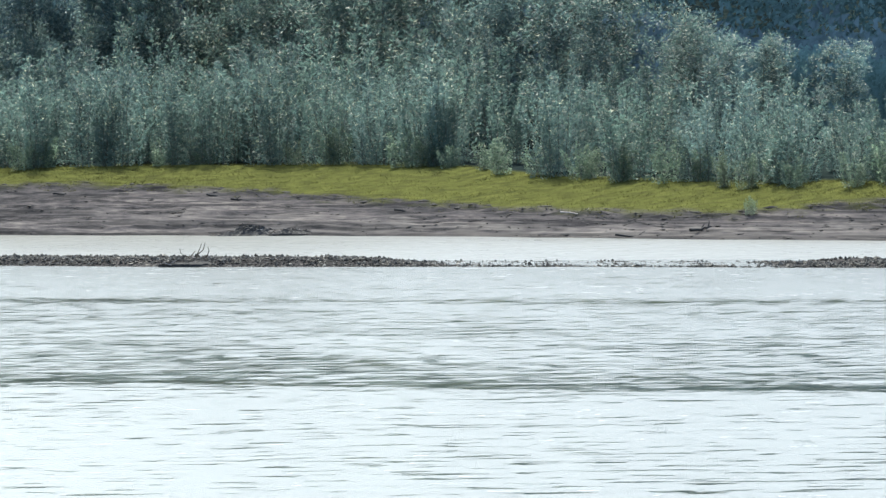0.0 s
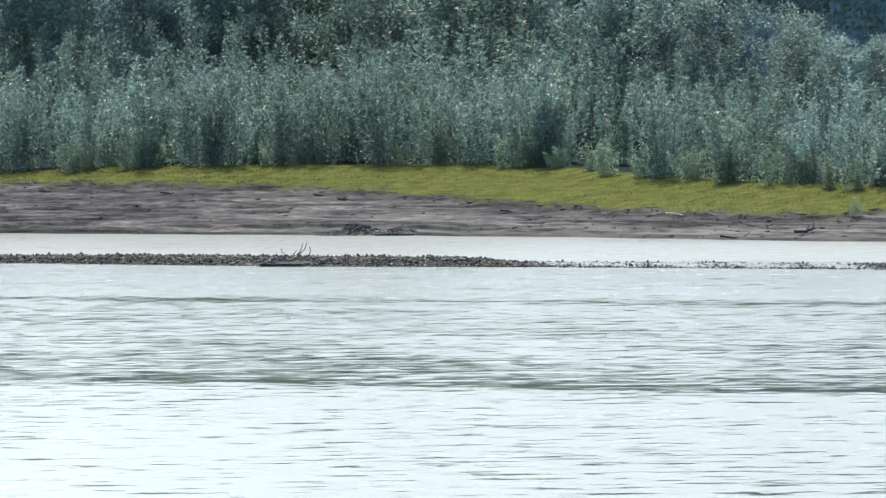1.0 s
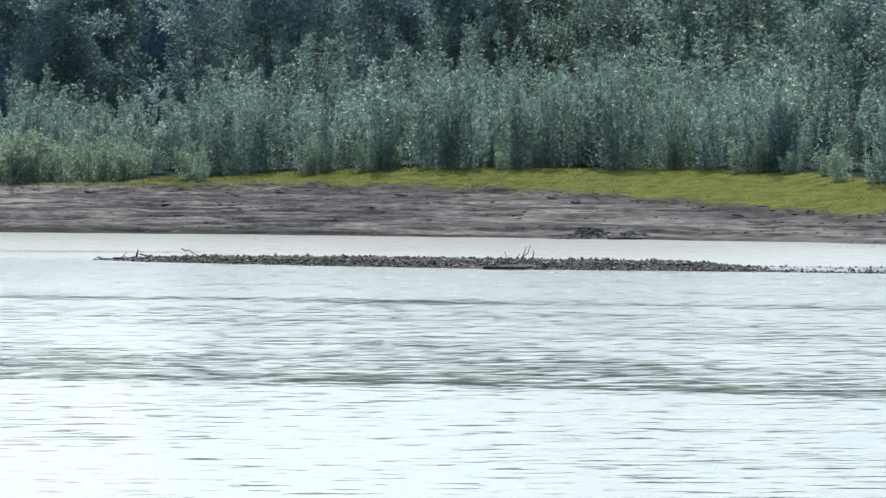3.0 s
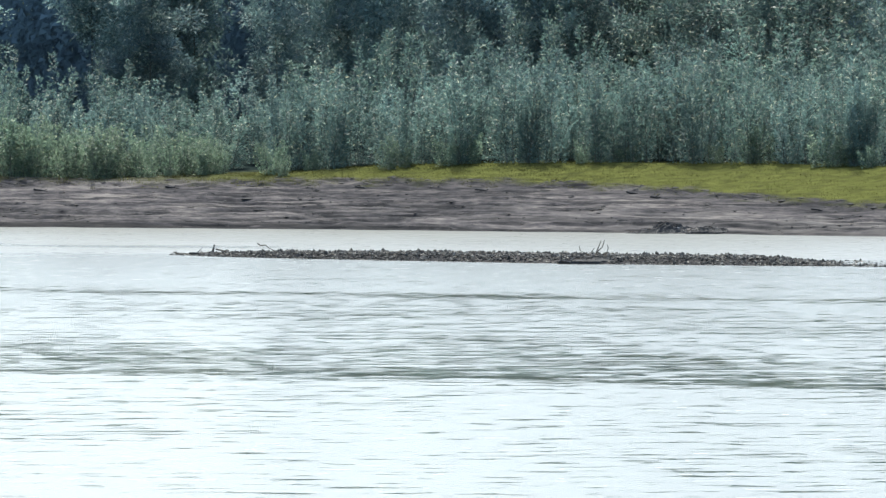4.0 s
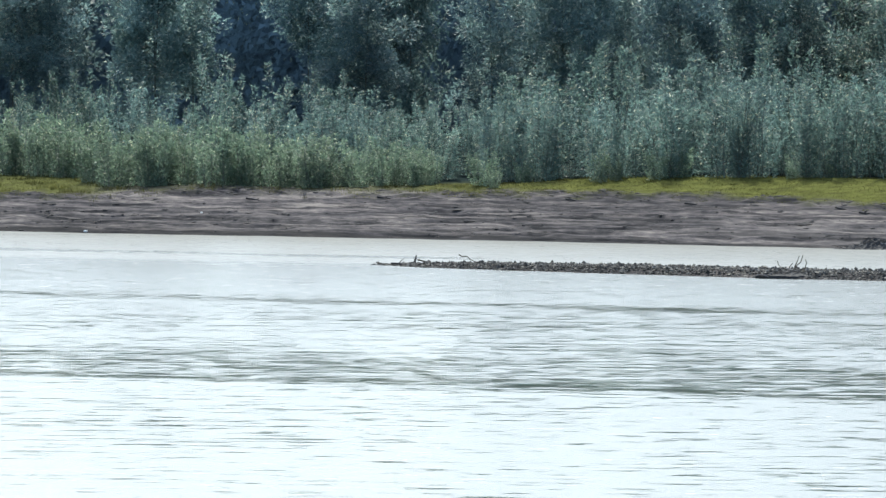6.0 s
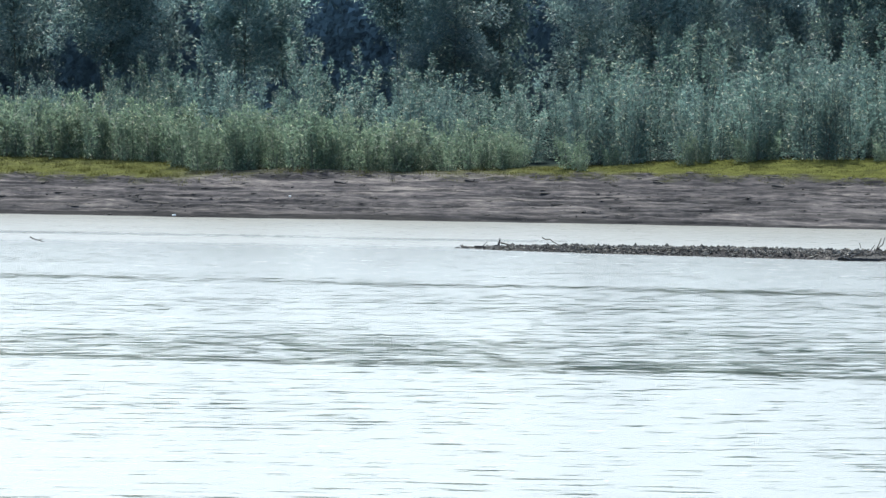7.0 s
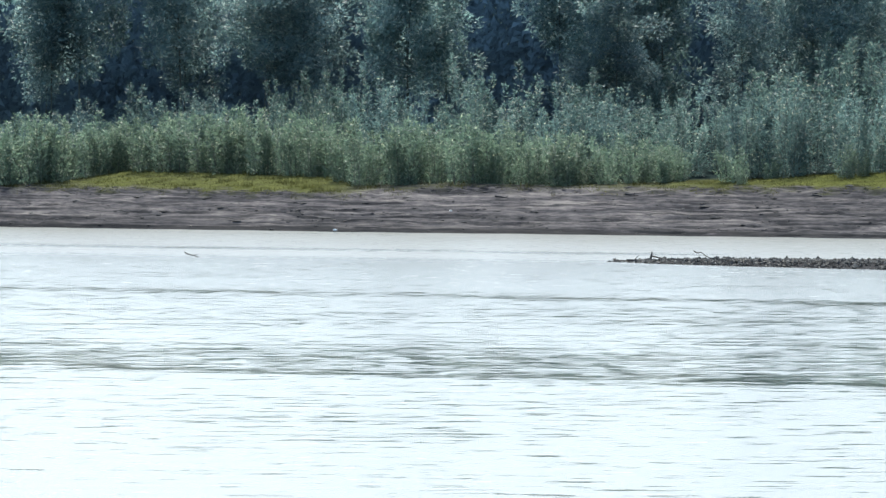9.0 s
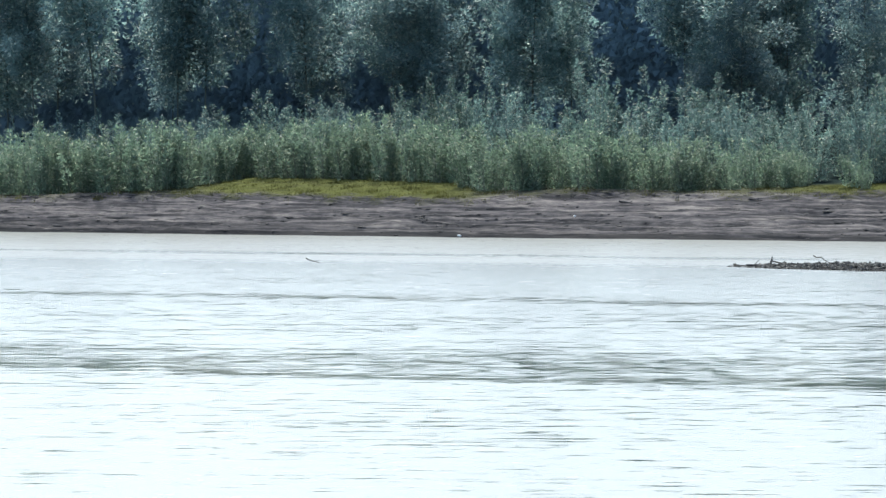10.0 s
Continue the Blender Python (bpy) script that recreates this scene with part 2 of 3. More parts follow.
# ---------------------------------------------------------------- mesh helpers
def mesh_from(name, verts, faces, mat, smooth=False):
    """A mesh from arrays; the faces all have the same number of corners."""
    verts, faces = np.asarray(verts, np.float32), np.asarray(faces, np.int32)
    me = bpy.data.meshes.new(name)
    n = faces.shape[1]
    me.vertices.add(len(verts))
    me.vertices.foreach_set("co", verts.ravel())
    me.loops.add(faces.size)
    me.loops.foreach_set("vertex_index", faces.ravel())
    me.polygons.add(len(faces))
    me.polygons.foreach_set("loop_start", np.arange(0, faces.size, n, dtype=np.int32))
    me.polygons.foreach_set("use_smooth", np.full(len(faces), smooth))
    me.materials.append(mat)
    me.update(calc_edges=True)
    return me


def part(name, me, parent, label="", at=None):
    ob = new(name, me)
    ob.parent = parent
    if at is not None:
        ob.matrix_basis = at
    return tagged(ob, label)


def empty(name, m):
    ob = new(name)
    ob.empty_display_size = 0.2
    ob.matrix_basis = m
    return ob


def grid_faces(nx, ny):
    i = (np.arange(ny - 1)[:, None] * nx + np.arange(nx - 1)[None, :]).ravel()
    return np.stack([i, i + 1, i + nx + 1, i + nx], 1)


def wave_noise(x, y, lengths, rng, per=6, spread=3.14, heading=0.0):
    """Smooth uneven field: a sum of sines of these wavelengths, about -1 to 1."""
    h = np.zeros_like(x, dtype=np.float64)
    for L in lengths:
        for _ in range(per):
            a = heading + rng.uniform(-spread, spread)
            k = 2 * math.pi / (L * rng.uniform(0.8, 1.25))
            h += np.sin(k * (math.cos(a) * x + math.sin(a) * y) + rng.uniform(0, 6.28))
    return h / math.sqrt(len(lengths) * per / 2) / 1.6


def tube_arrays(points, radii, sides=5):
    """A tapering round limb along points."""
    pts = [Vector(p) for p in points]
    vs, fs = [], []
    for i, p in enumerate(pts):
        d = (pts[min(i + 1, len(pts) - 1)] - pts[max(i - 1, 0)]).normalized()
        u = d.orthogonal().normalized()
        v = d.cross(u)
        for k in range(sides):
            a = 2 * math.pi * k / sides
            vs.append(p + (u * math.cos(a) + v * math.sin(a)) * radii[i])
    for i in range(len(pts) - 1):
        for k in range(sides):
            a, b = i * sides + k, i * sides + (k + 1) % sides
            fs.append((a, b, b + sides, a + sides))
    return [tuple(v) for v in vs], fs


def join_tubes(tubes):
    V, F = [], []
    for v, f in tubes:
        o = len(V)
        V += v
        F += [tuple(i + o for i in q) for q in f]
    return V, F


# ---------------------------------------------------------------- the lie of the land
# The far bank's waterline: y over x. The river runs aslant.
LINE_X = [-300, -60, -40, -18.4, -13.2, -7.8, -3.1, 1.8, 6.5, 10.6, 14.4, 18.3, 26, 45, 300]
LINE_Y = [330, 192, 176, 158.8, 154.9, 151, 148.3, 145, 140.7, 137, 131.2, 125.8, 117, 100, -20]
_dx = np.arange(-300, 300, 0.25)
_dy = np.convolve(np.pad(np.interp(_dx, LINE_X, LINE_Y), 8, mode="edge"), np.ones(17) / 17, "valid")


def shore(x):
    return np.interp(x, _dx, _dy) + 0.25 * np.sin(x * 1.7) * np.sin(x * 0.63 + 1) + 0.12 * np.sin(x * 4.1 + 2)


# How far behind the waterline the turf begins, and the shrubs
TURF_X = [-40, -20, -18, -14, -9, -6, -3, 1.6, 5, 7.5, 8.5, 10.6, 12.6, 14, 16, 17.4, 19, 40]
TURF_S = [3.4, 3.3, 3.8, 3.9, 3.5, 4.4, 4.2, 4.6, 4.5, 4.1, 3.7, 3.0, 2.3, 2.05, 1.9, 2.3, 3.1, 4]
FOOT_X = [-40, -19, -16.3, -14.5, -12.3, -9.4, -8.4, -6.6, -4, -2, 0.3, 3, 5.5, 7.7, 10.5, 12.5, 14, 15.8, 17.9, 19.4, 40]
FOOT_S = [4.5, 4.2, 5.0, 7.7, 7.6, 7.0, 5.2, 5.4, 5.0, 5.8, 6.2, 7.8, 8.3, 8.8, 9.7, 10.0, 8.4, 7.7, 6.7, 6.4, 6.4]


def turf_edge(x):
    return np.interp(x, TURF_X, TURF_S) + 0.18 * np.sin(x * 5.3) + 0.12 * np.sin(x * 11.7 + 1)


def turf_mean(x):
    return np.interp(x, TURF_X, TURF_S)


def foot(x):
    return np.interp(x, FOOT_X, FOOT_S)


# The gravel bar in the river: its near edge
BAR_X = [-2.4, -1.6, -0.5, 2.0, 5.5, 9.0, 12.2, 15.6, 25, 45]
BAR_Y = [122.6, 120.6, 118.6, 115.7, 112.2, 110.2, 107.8, 105.0, 98, 84]


def bar_near(x):
    return np.interp(x, BAR_X, BAR_Y)


def bar_height(x, y):
    t = y - bar_near(x)
    depth = np.interp(x, [-2.6, -1.6, 0.5, 4, 30], [0.1, 1.6, 3.2, 4.2, 4.5])
    crest = np.interp(x, [-2.6, -1.5, -0.9, 0, 3, 8.2, 9.6, 14.0, 15.4, 40], [-0.15, -0.05, 0.015, 0.065, 0.10, 0.09, -0.022, -0.022, 0.07, 0.12])
    prof = np.clip(t / 0.35, -3, 1) * np.clip((depth - t) / 0.8, -2, 1)
    prof = np.where((t < 0) | (t > depth), -np.abs(np.minimum(t, depth - t)) * 0.6, prof)
    out = np.where(prof > 0, crest * prof, prof * 0.35)
    return np.where((x < -2.7), -1.0, np.maximum(out, -1.0))


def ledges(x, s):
    """Ledges that the falling river has carved into the mud: their height, how marked they are, and the shade painted
    on their faces.
    """
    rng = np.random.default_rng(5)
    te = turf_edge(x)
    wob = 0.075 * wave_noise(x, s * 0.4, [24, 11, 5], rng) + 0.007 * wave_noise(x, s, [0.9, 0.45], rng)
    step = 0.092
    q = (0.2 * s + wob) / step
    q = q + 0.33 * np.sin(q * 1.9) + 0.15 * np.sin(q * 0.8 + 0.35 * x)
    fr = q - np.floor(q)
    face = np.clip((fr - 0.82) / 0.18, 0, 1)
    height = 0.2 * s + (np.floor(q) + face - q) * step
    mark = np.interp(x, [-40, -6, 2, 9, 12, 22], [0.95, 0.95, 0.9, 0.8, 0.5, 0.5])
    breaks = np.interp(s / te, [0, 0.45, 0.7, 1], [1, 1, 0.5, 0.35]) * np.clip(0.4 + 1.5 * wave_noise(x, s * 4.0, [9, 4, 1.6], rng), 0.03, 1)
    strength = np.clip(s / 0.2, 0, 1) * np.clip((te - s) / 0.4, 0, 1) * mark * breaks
    # ledge faces to be coloured dark, as if in shade
    face_shade = np.clip(np.clip((fr - 0.76) / 0.08, 0, 1) * strength * np.interp(s / te, [0, 0.4, 0.7], [4.5, 2.8, 2.0]), 0, 1)
    return height, strength, face_shade


def land(x, y):
    """The height of the ground."""
    s = y - shore(x)
    te, ft = turf_edge(x), foot(x)
    rng = np.random.default_rng(6)
    ledge, strength, _ = ledges(x, s)
    mud = 0.2 * s * (1 - strength) + ledge * strength + 0.012 * wave_noise(x, y, [0.9, 0.45], rng) * np.clip(s, 0, 1)
    tm = turf_mean(x)
    tm = tm + (te - tm) * np.exp(-np.maximum(s - te, 0) / 0.25)
    top = 0.2 * tm + 0.06 * np.clip((s - te) / 0.08, 0, 1) + 0.10 * (s - tm) + 0.004 * wave_noise(x, y, [2.6, 1.1], rng)
    z = np.where(s < te, np.minimum(mud, 0.2 * te), top)
    wood = 0.2 * tm + 0.1 * (ft - tm) + 0.06 * (s - ft)
    z = np.where(s > ft, np.minimum(wood, 3.0) + np.clip((s - 60) * 0.2, 0, 24), z)
    bed = np.maximum(0.25 * s, -1.2)
    z = np.where(s < 0, np.maximum(bed, bar_height(x, y) + 0.012 * wave_noise(x, y, [1.1, 0.5], rng)), z)
    near = np.clip((-45 - y) * 0.1, -1.2, 2.0)
    return np.where((s < 0) & (y < -30), near, z)


def ground_at(x, y):
    return float(land(np.array([float(x)]), np.array([float(y)]))[0])


def make_ground():
    xs = np.concatenate([np.linspace(-900, -60, 18), np.linspace(-55, -24, 16), np.arange(-22, 24, 0.23), np.linspace(25, 60, 18), np.linspace(80, 900, 18)])
    ss = np.concatenate([np.linspace(-900, -60, 20), np.arange(-50, -2, 0.3), np.arange(-2, 0, 0.1), np.arange(0, 12, 0.045), np.arange(12, 45, 0.6), np.geomspace(46, 3500, 22)])
    X, S = np.meshgrid(xs, ss)
    Y = S + shore(X)
    Z = land(X, Y)
    me = mesh_from("ground", np.stack([X, Y, Z], -1).reshape(-1, 3), grid_faces(len(xs), len(ss)), M_GROUND, True)
    s = S.ravel()
    x = X.ravel()
    rng = np.random.default_rng(8)
    n = 0.5 * wave_noise(x, s * 2.5, [2.2, 0.9, 0.4], rng)
    sparse = np.interp(x, [-30, -17, -15, -9.5, -8, -3, -1, 2], [0.35, 0.3, 0.9, 0.9, 0.35, 0.35, 0.8, 1])
    turf = np.clip((s - turf_edge(x) - 0.02 + n * 0.5) / 0.7, 0, 1) * sparse
    litter_shade = np.clip((s - foot(x) - 0.9 + n * 0.5) / 0.8, 0, 1)
    # painted shade: ledge faces first, then the strip under the turf's lip
    shade_stain = ledges(x, s)[2] * (s > 0) * (s < turf_edge(x) + 0.3)
    shade_stain = np.maximum(shade_stain, 0.8 * (np.abs(s - turf_edge(x) - 0.02) < 0.07) * (n > -0.25))
    shade_stain = np.maximum(shade_stain, 0.45 * np.interp(x, [-4, 0], [0, 1]) * np.clip((s - 0.55 * turf_edge(x)) / (0.3 * turf_edge(x)) + n, 0, 1))
    shade_stain = np.maximum(shade_stain * np.where((x < -4) & (s > 0.5 * turf_edge(x)), 0.5, 1.0), 0.55 * np.interp(x, [-6, -3], [1, 0]) * np.clip((1.5 - s) / 0.7 + n, 0, 1))
    shade_stain = np.maximum(shade_stain, np.interp(x, [-3, 3], [1.0, 0.75]) * np.clip((np.interp(x, [-3, 3], [0.62, 0.38]) + 0.4 * n - s) / 0.1, 0, 1))
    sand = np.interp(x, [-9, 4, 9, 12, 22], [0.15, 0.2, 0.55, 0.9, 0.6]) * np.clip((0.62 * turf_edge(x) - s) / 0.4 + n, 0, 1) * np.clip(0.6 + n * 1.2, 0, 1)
    shade_stain = shade_stain * (1 - 0.5 * sand)
    for key, val in (("turf", turf), ("litter_shade", litter_shade), ("shade_stain", shade_stain * np.where(s < 0.5, 0.9, 0.55)), ("sand", sand * 0.6), ("run", np.clip(s, -5, 20))):
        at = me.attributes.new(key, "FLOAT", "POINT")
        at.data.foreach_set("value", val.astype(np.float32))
    return tagged(new("ground", me), "grey-brown mud bank stepped into ledges, turf above it", "ground", kind="structure")


def make_water():
    xs = np.concatenate([np.linspace(-900, -40, 20), np.linspace(-36, -22, 12), np.arange(-20.5, 21.5, 0.21), np.linspace(24, 40, 10), np.linspace(50, 900, 20)])
    ys, y = [], 40.0
    while y < 168:
        ys.append(y)
        y += 0.105 * (y / 45) ** 1.3
    ys = np.concatenate([np.linspace(-900, -60, 12), np.linspace(-50, 38, 30), ys, np.linspace(172, 400, 20)])
    X, Y = np.meshgrid(xs, ys)
    rng = np.random.default_rng(21)
    small = wave_noise(X, Y, [0.75, 0.95, 1.25], rng, per=9, spread=0.55, heading=-1.8)
    mid = wave_noise(X, Y, [1.7, 2.4, 3.4], rng, per=7, spread=0.5, heading=-1.9)
    patch = 0.5 + 0.5 * np.clip(wave_noise(X * 0.6, Y, [3, 6, 11], rng, per=6), -1, 1)
    v = Y + 0.6 * X
    bump = lambda c, w: np.exp(-((v - c) / w) ** 2)
    rough = np.interp(v, [40, 63.5, 65.5, 70, 76, 88, 95, 100, 118, 150], [0.35, 0.30, 1.0, 1.0, 0.8, 0.62, 0.42, 0.22, 0.22, 0.25])
    rough = 0.55 * rough + 0.3 * bump(95, 1.0)
    riffle = np.exp(-((Y - (126.6 - 0.62 * X)) / 1.3) ** 2) * np.clip((1.5 - X) / 2, 0, 1)
    fade = np.clip((24 - np.abs(X)) / 3, 0, 1) * np.clip((Y - 38) / 2, 0, 1) * np.clip((168 - Y) / 5, 0, 1)
    Z = fade * ((rough * (0.7 + 0.3 * patch)) * (0.007 * small + 0.003 * mid) + 0.35 * riffle * 0.02 * small)
    left = np.clip((3 - X) / 6, 0, 1)
    calm = np.interp(v, [40, 64, 66, 72, 75, 88, 96, 100, 117, 122, 150], [0.055, 0.05, 0.13, 0.125, 0.105, 0.095, 0.08, 0.04, 0.03, -0.2, -0.2])
    calm -= left * 0.035 * np.clip((v - 72) / 3, 0, 1) * np.clip((98 - v) / 4, 0, 1)
    calm -= 0.018 * np.clip((X - 2) / 4, 0, 1) * np.clip((v - 68) / 4, 0, 1) * np.clip((104 - v) / 6, 0, 1)
    calm += 0.07 * bump(95, 1.2) + 0.05 * bump(66.4 + 0.5 * np.sin(X * 0.7), 0.6) + 0.30 * riffle * (0.5 + 0.5 * patch) + 0.03 * (patch - 0.5)
    me = mesh_from("river_water", np.stack([X, Y, Z], -1).reshape(-1, 3), grid_faces(len(xs), len(ys)), M_WATER, True)
    me.attributes.new("calm", "FLOAT", "POINT").data.foreach_set("value", calm.ravel().astype(np.float32))
    return tagged(new("water", me), "pale silty river water broken into small ripples", "water", kind="structure")


make_ground()
make_water()


# ---------------------------------------------------------------- plants
def leaves_arrays(base, way, length, width, rng, face=None):
    """One leaf a point: a lozenge folded along its middle, turned at random about its own axis."""
    n = len(base)
    way = way / np.linalg.norm(way, axis=1, keepdims=True)
    r = rng.normal(size=(n, 3))
    if face is not None:
        r = 0.12 * r + np.array(face)
    side = np.cross(way, r)
    side /= np.linalg.norm(side, axis=1, keepdims=True) + 1e-9
    L = (length * rng.uniform(0.65, 1.25, n))[:, None]
    Wd = (width * rng.uniform(0.7, 1.25, n))[:, None]
    up = np.cross(side, way)
    tip = base + way * L
    low = base + way * L * 0.15
    V = np.stack([low + side * Wd / 2, tip + up * L * 0.08, low - side * Wd / 2 * rng.uniform(0.2, 1.0, (n, 1)) + way * L * 0.3], 1).reshape(-1, 3)
    return V, np.arange(3 * n).reshape(n, 3)


def shrub_meshes(seed, height, spread, stems, per_stem, leaf, mat, low=0.05, plume=0.13):
    """A many-stemmed willow: upright leafy plumes that lean outwards, the outer ones shorter."""
    rng = np.random.default_rng(seed)
    tubes, B, D = [], [], []
    for i in range(stems):
        a, q = rng.uniform(0, 6.28), math.sqrt(rng.uniform())
        r = spread * 0.30 * q
        h = height * (1.02 - 0.22 * q * q) * rng.uniform(0.58, 1.1)
        lean = spread * 0.30 * q * rng.uniform(0.5, 1.3)
        p0 = np.array([r * math.cos(a), r * math.sin(a), -0.1])
        t = np.linspace(0, 1, 5)
        pts = np.stack([p0[0] + lean * math.cos(a) * t ** 1.3, p0[1] + lean * math.sin(a) * t ** 1.3, p0[2] + (h + 0.1) * t], 1)
        pts[1:] += rng.normal(0, 0.014 * height, (4, 3)) * [1, 1, 0.3]
        tubes.append(tube_arrays(pts, np.linspace(0.008, 0.002, 5) * (0.6 + height * 0.3), 3))
        k = int(per_stem * rng.uniform(0.7, 1.3))
        u = low + (1 - low) * rng.beta(1.08, 0.95, k)
        c = np.stack([np.interp(u, t, pts[:, j]) for j in range(3)], 1)
        ta = rng.integers(0, 17, k) * 2.4 + i
        # a plume: narrow at its tip, full below, its leaves nearest the outside
        reach = 2.0 * plume * (0.35 + 0.066 * height) * np.clip((1.03 - u) * 1.7, 0.06, 1) ** 0.85 * rng.uniform(0.15, 1.0, k) ** 0.6
        c += np.stack([np.cos(ta) * reach, np.sin(ta) * reach, reach * rng.uniform(-0.2, 0.7, k)], 1)
        w = np.stack([np.cos(ta), np.sin(ta), np.full(k, 0.75)], 1) + rng.normal(0, 0.42, (k, 3))
        B.append(c)
        D.append(w)
    V, F = leaves_arrays(np.concatenate(B), np.concatenate(D), leaf, leaf * 0.46, rng)
    tv, tf = join_tubes(tubes)
    return mesh_from("stems", tv, tf, M_STEM), mesh_from("leaves", V, F, mat)


def tree_meshes(seed, height, spread, leaves, leaf, mat, bare=0.12, clump=0.34):
    """A broadleaf tree: trunk, limbs, and a crown of leaf clumps at the limbs' ends with gaps between."""
    rng = np.random.default_rng(seed)
    t = np.linspace(0, 1, 8)
    bend = rng.normal(0, 0.25, 2)
    trunk = np.stack([bend[0] * t ** 2 * 1.2, bend[1] * t ** 2 * 1.2, -0.2 + (height + 0.2) * t], 1)
    tubes = [tube_arrays(trunk, np.linspace(0.024, 0.007, 8), 6)]
    C, R, A = [], [], []
    limbs = 26
    side = rng.uniform(0, 6.28)
    for i in range(limbs):
        u = bare + (0.97 - bare) * ((i + rng.uniform(0, 0.9)) / limbs) ** 1.1
        p = np.array([np.interp(u, t, trunk[:, j]) for j in range(3)])
        a = i * 2.4 + rng.normal(0, 0.5)
        v = (u - bare) / (1 - bare)
        L = spread * 0.5 * (0.62 + 1.1 * v) * (1.05 - v) ** 0.55 * rng.uniform(0.55, 1.15) * (1 + 0.2 * math.cos(a - side))
        rise = rng.uniform(0.1, 0.7)
        q = np.linspace(0, 1, 5)
        pts = p + np.stack([math.cos(a) * L * q, math.sin(a) * L * q, rise * L * q ** 0.8], 1)
        pts[1:] += rng.normal(0, 0.04 * L, (4, 3))
        tubes.append(tube_arrays(pts, np.linspace(0.013, 0.003, 5), 4))
        for cu in rng.uniform(0.2, 1.05, 2 + int(3 * L / spread * 2)):
            C.append([np.interp(cu, q, pts[:, j]) for j in range(3)] + rng.normal(0, 0.10, 3))
            R.append(clump * rng.uniform(0.6, 1.35))
            A.append(a)
    C, R = np.array(C), np.array(R)
    pick = rng.choice(len(C), leaves, p=R ** 2 / (R ** 2).sum())
    d = rng.normal(0, 1, (leaves, 3))
    d /= np.linalg.norm(d, axis=1, keepdims=True)
    r = R[pick] * rng.uniform(0.05, 1.0, leaves) ** 0.45
    B = C[pick] + d * r[:, None] * [0.85, 0.85, 1.15]
    D = d * 1.1 + rng.normal(0, 0.45, (leaves, 3)) + [0, 0, 0.1]
    V, F = leaves_arrays(B, D, leaf, leaf * 0.55, rng)
    tv, tf = join_tubes(tubes[1:])
    bv, bf = tubes[0]
    return mesh_from("trunk", bv, bf, M_STEM), mesh_from("limbs", tv, tf, M_STEM), mesh_from("crown", V, F, mat)


def plant(name, meshes, names, label, category, group, m, scale):
    ob = empty(name, m @ Matrix.Diagonal((scale[0], scale[1], scale[2], 1)))
    for n, me in zip(names, meshes):
        tagged(part(n, me, ob), kind="" if n == "trunk" else "stuff")
    return tagged(ob, label, category, group)


LOW = [shrub_meshes(100 + i, 1.35, 1.0, 11, 142, 0.098, M_YOUNG, plume=0.125) for i in range(6)]
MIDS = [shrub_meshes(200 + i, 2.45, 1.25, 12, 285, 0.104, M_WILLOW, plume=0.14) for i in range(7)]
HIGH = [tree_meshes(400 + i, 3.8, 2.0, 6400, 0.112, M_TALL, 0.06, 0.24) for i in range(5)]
TALL = [tree_meshes(300 + i, 6.2, 2.7, 14000, 0.128, M_POPLAR, 0.10) for i in range(4)]
BARE = [tree_meshes(320 + i, 6.2, 2.8, 11000, 0.138, M_POPLAR, 0.24 + 0.05 * i) for i in range(5)]
# added poplars that only block the sun
SHADING = [tree_meshes(340 + i, 6.2, 3.4, 5000, 0.24, M_POPLAR, 0.3, 0.45) for i in range(2)]

rng = np.random.default_rng(77)


def scatter(name, variants, names, label, category, group, x0, x1, step, s_of, height, size, vary=0.28):
    x = x0
    while x < x1:
        px = x + rng.normal(0, step * 0.25)
        py = float(shore(np.array([px]))[0]) + s_of(x)
        k = height(px) / size * rng.uniform(1 - vary, 1 + vary)
        wide = k ** 0.7 * rng.uniform(0.92, 1.2)
        plant(name, variants[rng.integers(len(variants))], names, label, category, group,
              pose(px, py, ground_at(px, py) - 0.02, 0, 0, rng.uniform(0, 360)), (wide, wide, k))
        x += step * rng.uniform(0.7, 1.3)


def fs(x):
    return float(np.interp(x, FOOT_X, FOOT_S))


SHRUB, TREE = ("stemwork", "foliage"), ("trunk", "branchwork", "crown")
YOUNG = ("young_willow", LOW, SHRUB, "low young willow with narrow green leaves at the turf's edge", "shrub", "young willows on the bank")
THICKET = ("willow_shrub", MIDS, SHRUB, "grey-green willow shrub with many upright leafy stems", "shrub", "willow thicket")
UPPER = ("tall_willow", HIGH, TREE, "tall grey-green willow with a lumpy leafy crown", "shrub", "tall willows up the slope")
LOWTALL = lambda x: float(np.interp(x, [-30, -12, -6, -3, -1, 2, 6, 12, 25], [1.28, 1.28, 1.15, 0.95, 0.75, 0.6, 0.6, 0.8, 0.9]))
# front fringe of young willows, a thick hedge upstream and thin where the turf is broad
for a, b in ((0.1, 0.4), (0.6, 1.0), (1.3, 1.8)):
    scatter(*YOUNG, -24, -1.0, 0.62, lambda x: fs(x) + rng.uniform(a, b), LOWTALL, 1.25, 0.22)
scatter(*YOUNG, -1.5, 24, 1.5, lambda x: fs(x) + rng.uniform(-0.3, 0.4), LOWTALL, 1.25)
scatter(*YOUNG, 11.5, 24, 0.7, lambda x: fs(x) + rng.uniform(-1.1, 0.1), lambda x: 0.45 + 0.4 * rng.uniform(), 1.25)
